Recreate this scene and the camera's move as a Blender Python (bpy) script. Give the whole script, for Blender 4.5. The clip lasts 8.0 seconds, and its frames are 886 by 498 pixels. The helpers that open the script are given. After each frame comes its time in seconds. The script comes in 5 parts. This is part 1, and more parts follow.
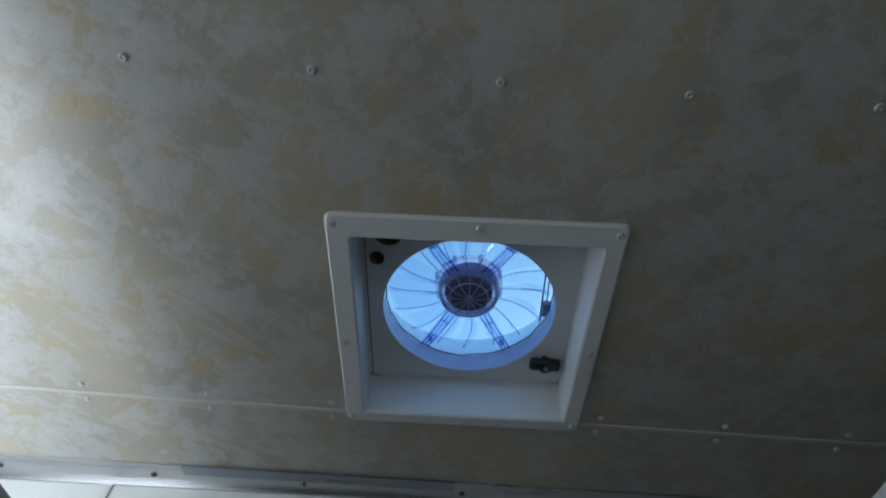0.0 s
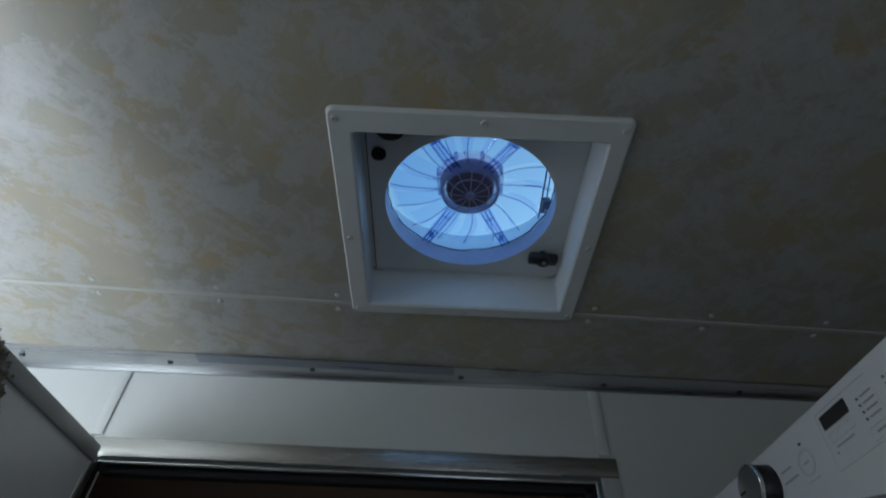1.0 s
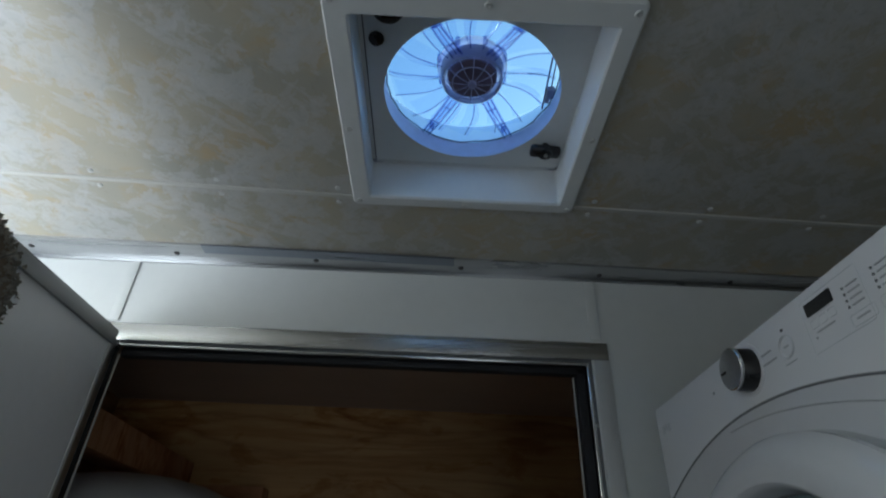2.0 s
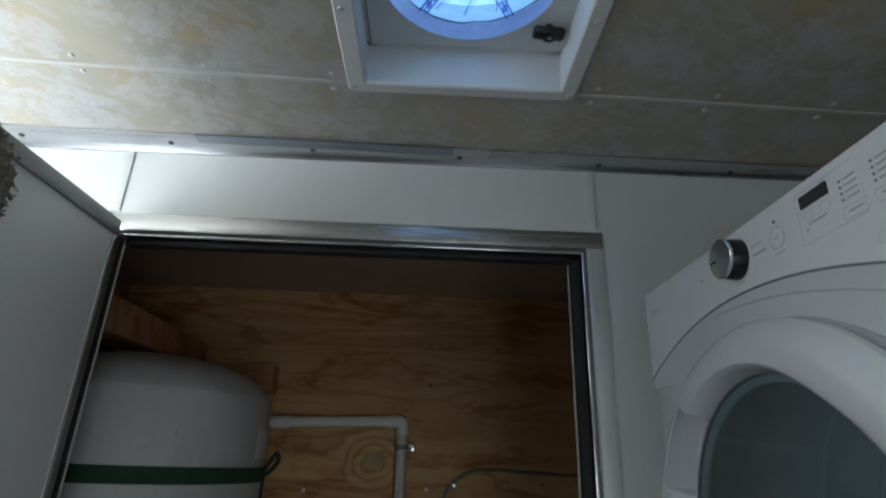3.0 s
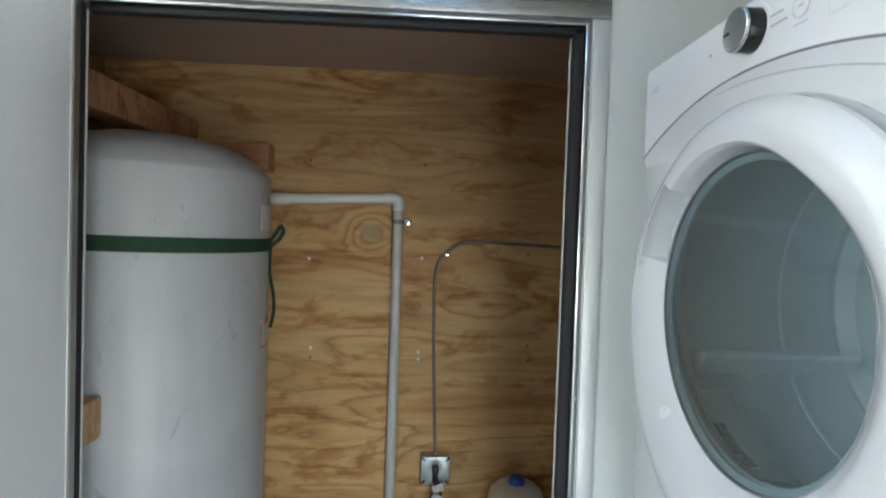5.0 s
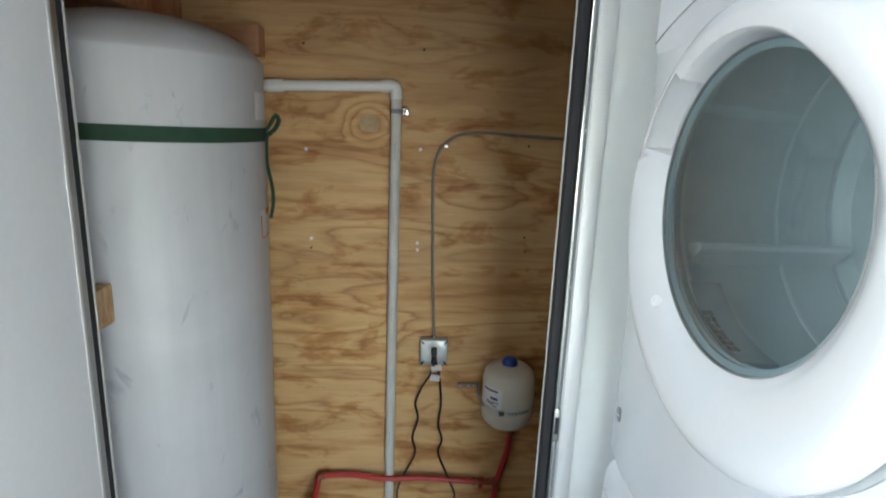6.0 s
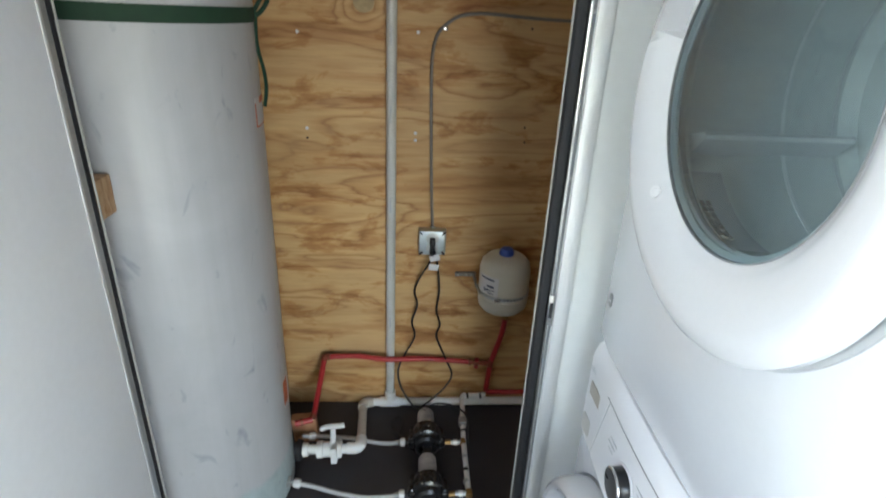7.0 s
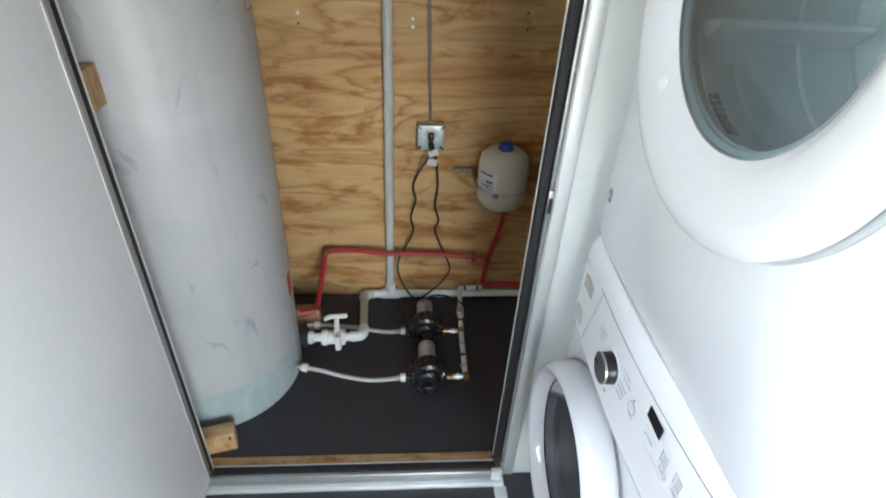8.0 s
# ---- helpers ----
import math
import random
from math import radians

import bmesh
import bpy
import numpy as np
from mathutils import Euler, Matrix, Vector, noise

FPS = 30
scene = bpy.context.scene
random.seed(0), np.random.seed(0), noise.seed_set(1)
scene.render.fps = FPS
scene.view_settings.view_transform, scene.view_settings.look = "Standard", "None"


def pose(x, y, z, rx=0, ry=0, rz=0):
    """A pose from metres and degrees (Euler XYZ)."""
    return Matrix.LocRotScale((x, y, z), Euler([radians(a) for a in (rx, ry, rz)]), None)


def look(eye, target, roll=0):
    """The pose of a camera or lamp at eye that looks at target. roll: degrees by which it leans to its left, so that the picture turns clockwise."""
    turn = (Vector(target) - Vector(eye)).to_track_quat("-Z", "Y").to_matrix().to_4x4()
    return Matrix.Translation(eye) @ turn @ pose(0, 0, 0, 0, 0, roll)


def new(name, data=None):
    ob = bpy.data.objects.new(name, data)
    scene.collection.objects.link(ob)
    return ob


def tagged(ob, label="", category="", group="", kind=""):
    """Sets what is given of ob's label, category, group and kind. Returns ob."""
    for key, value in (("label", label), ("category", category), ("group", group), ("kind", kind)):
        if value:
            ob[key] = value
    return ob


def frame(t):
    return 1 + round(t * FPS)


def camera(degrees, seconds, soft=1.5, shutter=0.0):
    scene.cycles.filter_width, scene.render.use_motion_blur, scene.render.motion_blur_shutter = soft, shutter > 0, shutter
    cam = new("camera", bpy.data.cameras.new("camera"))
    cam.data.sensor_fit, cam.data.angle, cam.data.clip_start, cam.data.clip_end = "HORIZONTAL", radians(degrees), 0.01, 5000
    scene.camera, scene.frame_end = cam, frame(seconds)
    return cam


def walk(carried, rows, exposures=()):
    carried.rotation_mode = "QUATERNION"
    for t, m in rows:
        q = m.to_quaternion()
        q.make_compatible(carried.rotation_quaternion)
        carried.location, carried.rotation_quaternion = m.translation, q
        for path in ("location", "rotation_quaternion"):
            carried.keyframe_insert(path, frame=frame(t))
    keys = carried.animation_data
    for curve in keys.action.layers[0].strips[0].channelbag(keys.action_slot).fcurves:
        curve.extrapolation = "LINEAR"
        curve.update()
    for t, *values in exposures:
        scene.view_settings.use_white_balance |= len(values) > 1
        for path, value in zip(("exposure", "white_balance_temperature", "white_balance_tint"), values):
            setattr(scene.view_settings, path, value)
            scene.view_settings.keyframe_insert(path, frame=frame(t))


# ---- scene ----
# ---------------------------------------------------------------- camera
cam = camera(78.5, 8.0, soft=1.85, shutter=0.4)
PATH = [
    (0.0, (0.087, 0.142, 1.734), (0.049, 1.292, 3.370), 4.1),
    (0.5, (0.081, 0.142, 1.732), (0.064, 1.434, 3.258), 3.1),
    (1.0, (0.072, 0.141, 1.726), (0.077, 1.574, 3.122), 2.4),
    (1.5, (0.070, 0.141, 1.723), (0.085, 1.700, 2.976), 2.3),
    (3.0, (0.074, 0.134, 1.728), (0.114, 1.999, 2.450), 1.9),
    (3.5, (0.075, 0.136, 1.724), (0.126, 2.061, 2.264), 1.9),
    (4.0, (0.074, 0.134, 1.722), (0.148, 2.103, 2.066), 1.8),
    (4.5, (0.075, 0.136, 1.723), (0.158, 2.129, 1.867), 1.8),
    (6.0, (0.068, 0.134, 1.723), (0.180, 2.080, 1.274), 2.3),
    (6.5, (0.062, 0.129, 1.722), (0.188, 2.020, 1.085), 2.5),
    (7.0, (0.060, 0.127, 1.720), (0.194, 1.946, 0.899), 2.7),
    (7.5, (0.056, 0.123, 1.720), (0.199, 1.850, 0.723), 3.0),
    (8.0, (0.051, 0.121, 1.722), (0.202, 1.749, 0.570), 3.3),
]
EXPOSURES = [(0.0, 1.20, 6250, 9), (0.5, 0.96, 6250, 9), (1.0, 0.83, 6200, 9), (1.5, 1.02, 6250, 9), (3.0, 1.81, 6450, 10), (3.5, 2.17, 6500, 9), (4.0, 2.78, 6500, 9), (4.5, 3.26, 6550, 10), (6.0, 3.93, 6650, 11), (7.0, 3.93, 6750, 12), (8.0, 4.04, 6880, 13)]
walk(cam, [(t, look(eye, target, roll)) for t, eye, target, roll in PATH], EXPOSURES)

# ---------------------------------------------------------------- light
world = bpy.data.worlds.new("world")
scene.world = world
world.use_nodes = True
wt = world.node_tree
sky = wt.nodes.new("ShaderNodeTexSky")
sky.sky_type = "NISHITA"
sky.sun_disc = False
sky.sun_elevation = radians(15)
sky.sun_rotation = radians(30)
sky.air_density = 1.0
wt.links.new(sky.outputs[0], wt.nodes["Background"].inputs[0])
wt.nodes["Background"].inputs[1].default_value = 0.15

sun_data = bpy.data.lights.new("sun", "SUN")
sun_data.energy = 2.0
sun_data.angle = radians(0.5)
sun_data.color = (1.0, 0.95, 0.88)
sun = new("sun", sun_data)
sun.matrix_world = look((4.83, 8.37, 2.59), (0, 0, 0))

# daylight in the two side openings and an added back doorway, all out of view
def daylight(name, width, height, watts, eye, target):
    data = bpy.data.lights.new(name, "AREA")
    data.shape = "RECTANGLE"
    data.size, data.size_y = width, height
    data.energy = watts
    data.color = (0.88, 0.95, 1.0)
    ob = new(name, data)
    ob.matrix_world = look(eye, target)
    return ob


daylight("high_window_daylight", 0.70, 0.50, 3.3, (-1.04, 0.60, 1.98), (-0.50, 0.60, 2.42))
daylight("side_daylight", 0.90, 0.75, 1.30, (-1.05, -0.28, 1.72), (0.0, -0.10, 1.42)).data.spread = radians(135)
# added lamp behind the view, brightens the door leaf and the closet
daylight("added_back_daylight", 0.84, 1.50, 0.95, (0.62, -1.13, 1.00), (-0.48, 0.95, 0.60)).data.spread = radians(120)

# ---------------------------------------------------------------- materials
def nodes_of(m):
    m.use_nodes = True
    t = m.node_tree
    return t, t.nodes["Principled BSDF"], t.nodes.new("ShaderNodeTexCoord")


def noise_node(t, co, scale, detail=4.0, rough=0.55, distort=0.0, stretch=None, turn=0.0):
    n = t.nodes.new("ShaderNodeTexNoise")
    n.inputs["Scale"].default_value = scale
    n.inputs["Detail"].default_value = detail
    n.inputs["Roughness"].default_value = rough
    n.inputs["Distortion"].default_value = distort
    src = co.outputs["Object"]
    if stretch:
        mp = t.nodes.new("ShaderNodeMapping")
        mp.inputs["Scale"].default_value = stretch
        if turn:
            spin = t.nodes.new("ShaderNodeMapping")
            spin.inputs["Rotation"].default_value = (0.0, 0.0, radians(turn))
            t.links.new(src, spin.inputs["Vector"])
            src = spin.outputs[0]
        t.links.new(src, mp.inputs["Vector"])
        src = mp.outputs[0]
    t.links.new(src, n.inputs["Vector"])
    return n


def ramp_node(t, fac, stops):
    r = t.nodes.new("ShaderNodeValToRGB")
    e = r.color_ramp.elements
    e[0].position, e[0].color = stops[0][0], (*stops[0][1], 1)
    e[1].position, e[1].color = stops[-1][0], (*stops[-1][1], 1)
    for p, c in stops[1:-1]:
        k = e.new(p)
        k.color = (*c, 1)
    t.links.new(fac, r.inputs["Fac"])
    return r


def mix_node(t, fac, a, b, mode="MIX"):
    m = t.nodes.new("ShaderNodeMix")
    m.data_type = "RGBA"
    m.blend_type = mode
    for sock, v in ((m.inputs["Factor"], fac), (m.inputs["A"], a), (m.inputs["B"], b)):
        if isinstance(v, (int, float)):
            sock.default_value = v
        elif isinstance(v, tuple):
            sock.default_value = (*v, 1)
        else:
            t.links.new(v, sock)
    return m.outputs["Result"]


def bump_node(t, bsdf, height, strength, dist=0.002):
    b = t.nodes.new("ShaderNodeBump")
    b.inputs["Strength"].default_value = strength
    b.inputs["Distance"].default_value = dist
    t.links.new(height, b.inputs["Height"])
    t.links.new(b.outputs[0], bsdf.inputs["Normal"])


def shade(c, k):
    return tuple(min(1.0, v * k) for v in c)


def surface(name, base, rough=0.5, metal=0.0, var=0.1, scale=6.0, grain=80.0, bump=0.15, stretch=None, coat=0.0,
            rough_var=0.08):
    """A painted, plastic or metal surface: broad stains, fine grain, uneven gloss and slight relief."""
    m = bpy.data.materials.new(name)
    t, b, co = nodes_of(m)
    big = noise_node(t, co, scale, 5, 0.6, 0.4, stretch)
    fine = noise_node(t, co, grain, 3, 0.5, 0.0, stretch)
    r = ramp_node(t, big.outputs["Fac"], [(0.25, shade(base, 1 - var)), (0.55, base), (0.8, shade(base, 1 + var * 0.6))])
    g = ramp_node(t, fine.outputs["Fac"], [(0.3, (1 - var * 0.5,) * 3), (0.7, (1.0, 1.0, 1.0))])
    t.links.new(mix_node(t, 1.0, r.outputs[0], g.outputs[0], "MULTIPLY"), b.inputs["Base Color"])
    rr = t.nodes.new("ShaderNodeMapRange")
    rr.inputs["To Min"].default_value = max(0.02, rough - rough_var)
    rr.inputs["To Max"].default_value = min(1.0, rough + rough_var)
    t.links.new(big.outputs["Fac"], rr.inputs["Value"])
    t.links.new(rr.outputs[0], b.inputs["Roughness"])
    b.inputs["Metallic"].default_value = metal
    b.inputs["Coat Weight"].default_value = coat
    if bump:
        bump_node(t, b, fine.outputs["Fac"], bump, 0.001)
    return m


def mottled_board():
    """Marbled vinyl ceiling board: hard-edged pale grey knife strokes over soft ochre and taupe clouds."""
    m = bpy.data.materials.new("marbled_board")
    t, b, co = nodes_of(m)
    cloud = noise_node(t, co, 5.0, 4, 0.5, 0.3)
    rust = noise_node(t, co, 9.0, 6, 0.6, 0.6)
    patch = noise_node(t, co, 13.0, 10, 0.68, 0.30)
    knife = noise_node(t, co, 12.0, 9, 0.64, 0.10, (0.6, 1.9, 1.0), 48)
    cross = noise_node(t, co, 13.0, 9, 0.64, 0.10, (0.6, 1.9, 1.0), -40)
    chip = noise_node(t, co, 46.0, 6, 0.62, 0.8)
    base = ramp_node(t, cloud.outputs["Fac"], [(0.36, (0.345, 0.335, 0.29)), (0.50, (0.385, 0.36, 0.295)), (0.64, (0.425, 0.385, 0.295))])
    ochre = ramp_node(t, rust.outputs["Fac"], [(0.53, (0, 0, 0)), (0.66, (0.85, 0.85, 0.85))])
    c = mix_node(t, ochre.outputs[0], base.outputs[0], (0.435, 0.335, 0.195))
    pale = ramp_node(t, chip.outputs["Fac"], [(0.35, (0.425, 0.435, 0.435)), (0.62, (0.49, 0.495, 0.49))])
    for n, lo, hi, top in ((patch, 0.490, 0.535, 0.62), (knife, 0.550, 0.585, 0.38), (cross, 0.560, 0.590, 0.45)):
        k = ramp_node(t, n.outputs["Fac"], [(lo, (0, 0, 0)), (hi, (top,) * 3), (min(0.99, hi + 0.12), (min(1.0, top + 0.15),) * 3)])
        c = mix_node(t, k.outputs[0], c, pale.outputs[0])
    lost = ramp_node(t, chip.outputs["Fac"], [(0.585, (0, 0, 0)), (0.61, (0.55, 0.55, 0.55))])
    c = mix_node(t, lost.outputs[0], c, base.outputs[0])
    vein = ramp_node(t, chip.outputs["Fac"], [(0.30, (0.90, 0.885, 0.86)), (0.42, (1, 1, 1))])
    t.links.new(mix_node(t, 0.8, c, vein.outputs[0], "MULTIPLY"), b.inputs["Base Color"])
    b.inputs["Roughness"].default_value = 0.42
    bump_node(t, b, chip.outputs["Fac"], 0.10, 0.001)
    return m


PLY_Y = 2.115      # face of the plywood


def plywood(name, light, mid, dark, scale=1.0, axis="xz", knots=()):
    """Rotary-cut softwood: contour lines of a stretched noise give the cathedral figure."""
    m = bpy.data.materials.new(name)
    t, b, co = nodes_of(m)
    st = {"xz": (0.36, 1.0, 2.1), "yz": (1.0, 0.55, 2.6), "xy": (0.55, 2.6, 1.0), "zx": (2.6, 1.0, 0.4)}[axis]
    h = noise_node(t, co, 2.1 * scale, 4.0, 0.5, 0.5, st)
    k = t.nodes.new("ShaderNodeMath")
    k.operation = "MULTIPLY"
    k.inputs[1].default_value = 9.5 if knots else 7.0
    height = h.outputs["Fac"]
    for n, (kx, kz) in enumerate(knots):
        off = t.nodes.new("ShaderNodeVectorMath")
        off.operation = "SUBTRACT"
        t.links.new(co.outputs["Object"], off.inputs[0])
        off.inputs[1].default_value = (kx, PLY_Y, kz)
        wide = t.nodes.new("ShaderNodeVectorMath")
        wide.operation = "MULTIPLY"
        t.links.new(off.outputs[0], wide.inputs[0])
        wide.inputs[1].default_value = (1.0, 0.0, 1.35) if n == 0 else (0.42, 0.0, 1.5)
        far = t.nodes.new("ShaderNodeVectorMath")
        far.operation = "LENGTH"
        t.links.new(wide.outputs[0], far.inputs[0])
        hill = t.nodes.new("ShaderNodeMapRange")
        hill.interpolation_type = "SMOOTHERSTEP"
        hill.inputs["From Max"].default_value = 0.15 if n == 0 else 0.17
        hill.inputs["To Min"].default_value = (0.30, 0.16, -0.15, 0.17, -0.14, 0.15)[n]
        hill.inputs["To Max"].default_value = 0.0
        t.links.new(far.outputs["Value"], hill.inputs["Value"])
        more = t.nodes.new("ShaderNodeMath")
        more.operation = "ADD"
        t.links.new(height, more.inputs[0])
        t.links.new(hill.outputs[0], more.inputs[1])
        height = more.outputs[0]
    t.links.new(height, k.inputs[0])
    ragged = noise_node(t, co, 26.0 * scale, 5, 0.6, 0.0, st)
    wob = t.nodes.new("ShaderNodeMath")
    wob.operation = "MULTIPLY_ADD"
    wob.inputs[1].default_value = 0.30
    t.links.new(ragged.outputs["Fac"], wob.inputs[0])
    t.links.new(k.outputs[0], wob.inputs[2])
    s = t.nodes.new("ShaderNodeMath")
    s.operation = "FRACT"
    t.links.new(wob.outputs[0], s.inputs[0])
    figure = ramp_node(t, s.outputs[0], [(0.0, mid), (0.16, light), (0.45, light), (0.76, mid), (0.91, dark), (1.0, mid)])
    broad = noise_node(t, co, 2.2 * scale, 4, 0.55, 0.5, st)
    tone = ramp_node(t, broad.outputs["Fac"], [(0.32, (0.84, 0.79, 0.72)), (0.5, (1, 1, 1)), (0.72, (1.10, 1.09, 1.05))])
    blot = noise_node(t, co, 3.6 * scale, 7, 0.62, 0.6, tuple(v * (0.9 if v < 1 else 1.35 if v > 2 else 1) for v in st))
    blotch = ramp_node(t, blot.outputs["Fac"], [(0.51, (1, 1, 1)), (0.595, (0.84, 0.71, 0.56)), (0.70, (0.66, 0.47, 0.32))])
    lick = noise_node(t, co, 4.2 * scale, 9, 0.64, 0.5, tuple(v * (2.6 if v < 1 else 1.15 if v > 2 else 1) for v in st))
    flame = ramp_node(t, lick.outputs["Fac"], [(0.53, (1, 1, 1)), (0.565, (0.86, 0.75, 0.60)), (0.64, (0.70, 0.53, 0.38))])
    fibre = noise_node(t, co, 55 * scale, 4, 0.6, 0.0, tuple(v * (1.6 if v > 2 else 0.35) for v in st))
    fib = ramp_node(t, fibre.outputs["Fac"], [(0.3, (0.86, 0.84, 0.80)), (0.65, (1, 1, 1))])
    plain = ramp_node(t, broad.outputs["Fac"], [(0.36, (0.30, 0.30, 0.30)), (0.56, (0.95, 0.95, 0.95))])
    c = mix_node(t, plain.outputs[0], light, figure.outputs[0])
    c = mix_node(t, 1.0, c, tone.outputs[0], "MULTIPLY")
    c = mix_node(t, 0.6, c, blotch.outputs[0], "MULTIPLY")
    c = mix_node(t, 1.0, c, flame.outputs[0], "MULTIPLY")
    c = mix_node(t, 1.0, c, fib.outputs[0], "MULTIPLY")
    t.links.new(c, b.inputs["Base Color"])
    b.inputs["Roughness"].default_value = 0.62
    bump_node(t, b, fibre.outputs["Fac"], 0.25, 0.001)
    return m


def tank_paint():
    """White enamel, scuffed, with a bluish worn foot."""
    m = bpy.data.materials.new("tank_enamel")
    t, b, co = nodes_of(m)
    big = noise_node(t, co, 3.0, 5, 0.6, 0.6)
    scuff = noise_node(t, co, 9.0, 7, 0.72, 1.5, (1, 1, 0.6))
    sep = t.nodes.new("ShaderNodeSeparateXYZ")
    t.links.new(co.outputs["Object"], sep.inputs[0])
    ad = t.nodes.new("ShaderNodeMath")
    ad.operation = "MULTIPLY_ADD"
    ad.inputs[1].default_value = 0.10
    t.links.new(big.outputs["Fac"], ad.inputs[0])
    t.links.new(sep.outputs["Z"], ad.inputs[2])
    foot = ramp_node(t, ad.outputs[0], [(0.225, (1, 1, 1)), (0.25, (0, 0, 0))])
    white = ramp_node(t, big.outputs["Fac"], [(0.3, (0.40, 0.40, 0.41)), (0.7, (0.47, 0.47, 0.48))])
    blue = ramp_node(t, scuff.outputs["Fac"], [(0.35, (0.29, 0.36, 0.38)), (0.65, (0.41, 0.48, 0.48))])
    c = mix_node(t, foot.outputs[0], white.outputs[0], blue.outputs[0])
    mark = ramp_node(t, scuff.outputs["Fac"], [(0.28, (0.60, 0.61, 0.65)), (0.36, (1, 1, 1))])
    rub = noise_node(t, co, 16.0, 4, 0.5, 0.8, (1, 1, 0.55))
    smudge = ramp_node(t, rub.outputs["Fac"], [(0.645, (1, 1, 1)), (0.70, (0.82, 0.83, 0.86)), (0.77, (0.64, 0.65, 0.70))])
    run = noise_node(t, co, 5.0, 5, 0.6, 0.3, (1.6, 1.6, 0.12))
    streak = ramp_node(t, run.outputs["Fac"], [(0.35, (0.90, 0.895, 0.885)), (0.6, (1, 1, 1))])
    c = mix_node(t, 0.8, c, mark.outputs[0], "MULTIPLY")
    c = mix_node(t, 1.0, c, smudge.outputs[0], "MULTIPLY")
    t.links.new(mix_node(t, 1.0, c, streak.outputs[0], "MULTIPLY"), b.inputs["Base Color"])
    b.inputs["Roughness"].default_value = 0.42
    bump_node(t, b, big.outputs["Fac"], 0.2, 0.004)
    return m


def clear(name, tint, gloss=0.12, rough=0.08):
    """Thin clear plastic: see-through with a gloss."""
    m = bpy.data.materials.new(name)
    m.use_nodes = True
    t = m.node_tree
    t.nodes.remove(t.nodes["Principled BSDF"])
    tr = t.nodes.new("ShaderNodeBsdfTransparent")
    tr.inputs[0].default_value = (*tint, 1)
    gl = t.nodes.new("ShaderNodeBsdfGlossy")
    gl.inputs["Roughness"].default_value = rough
    mx = t.nodes.new("ShaderNodeMixShader")
    fr = t.nodes.new("ShaderNodeFresnel")
    fr.inputs["IOR"].default_value = 1.0 + gloss * 4
    t.links.new(fr.outputs[0], mx.inputs[0])
    t.links.new(tr.outputs[0], mx.inputs[1])
    t.links.new(gl.outputs[0], mx.inputs[2])
    t.links.new(mx.outputs[0], t.nodes["Material Output"].inputs["Surface"])
    return m


def hazy(name, tint, body, share, gloss=0.12, rough=0.05, glow=False):
    """Tinted plastic window: part see-through, part dull body colour, with a gloss."""
    m = clear(name, tint, gloss, rough)
    t = m.node_tree
    out = t.nodes["Material Output"]
    top = out.inputs["Surface"].links[0].from_node
    d = t.nodes.new("ShaderNodeBsdfTranslucent" if glow else "ShaderNodeBsdfDiffuse")
    d.inputs[0].default_value = (*body, 1)
    mx = t.nodes.new("ShaderNodeMixShader")
    mx.inputs[0].default_value = share
    see = top.inputs[1].links[0].from_node
    t.links.new(see.outputs[0], mx.inputs[1])
    t.links.new(d.outputs[0], mx.inputs[2])
    t.links.new(mx.outputs[0], top.inputs[1])
    return m


M_WALL = surface("white_panel", (0.74, 0.76, 0.75), 0.5, var=0.05, scale=2.5, grain=40, bump=0.05)
M_LEAF = surface("white_door_skin", (0.83, 0.84, 0.86), 0.38, var=0.05, scale=2.0, grain=60, bump=0.06)
M_CEIL = mottled_board()
M_STRIP = surface("white_joint_strip", (0.52, 0.52, 0.49), 0.4, var=0.08)
M_ALU = surface("brushed_aluminium", (0.56, 0.56, 0.56), 0.26, 1.0, 0.14, 5, 220, 0.25, (0.25, 6, 6))
M_ALUV = surface("brushed_aluminium_upright", (0.72, 0.73, 0.73), 0.40, 0.45, 0.14, 5, 220, 0.25, (6, 6, 0.25))
M_ROOFTRIM = surface("dull_aluminium_strip", (0.48, 0.49, 0.50), 0.30, 1.0, 0.22, 4, 160, 0.25, (0.5, 5, 5), 0.0, 0.14)
M_SPLICE = surface("blue_grey_splice", (0.30, 0.33, 0.38), 0.30, 1.0, 0.2, 5, 160, 0.2, (0.5, 5, 5))
M_SILL = surface("worn_threshold", (0.84, 0.85, 0.86), 0.36, 0.30, 0.22, 9, 160, 0.3, (0.4, 3, 3))
M_THRESH = surface("streaked_threshold", (0.60, 0.60, 0.59), 0.34, 0.9, 0.22, 9, 160, 0.3, (0.4, 3, 3))
M_RAIL = surface("dull_aluminium_rail", (0.40, 0.41, 0.41), 0.5, 0.5, 0.14, 5, 220, 0.2, (6, 0.25, 6))
M_CHROME = surface("bright_metal", (0.75, 0.75, 0.74), 0.16, 1.0, 0.1, 8, 150, 0.05)
M_STEEL = surface("zinc_steel", (0.52, 0.54, 0.55), 0.38, 1.0, 0.2, 14, 160, 0.2)
M_MOTOR = surface("grey_motor_can", (0.50, 0.48, 0.47), 0.5, 0.0, 0.35, 30, 200, 0.2)
M_SCREW = surface("screw_steel", (0.45, 0.45, 0.44), 0.35, 1.0, 0.25, 60, 300, 0.2)
M_RUBBER = surface("black_rubber", (0.013, 0.013, 0.016), 0.7, var=0.25, scale=12)
M_MAT = surface("charcoal_rubber_mat", (0.037, 0.035, 0.041), 0.62, var=0.3, scale=5, grain=240, bump=0.5)
M_ROOMFLOOR = surface("coin_rubber_floor", (0.045, 0.048, 0.055), 0.45, var=0.3, scale=6, grain=120, bump=0.3)
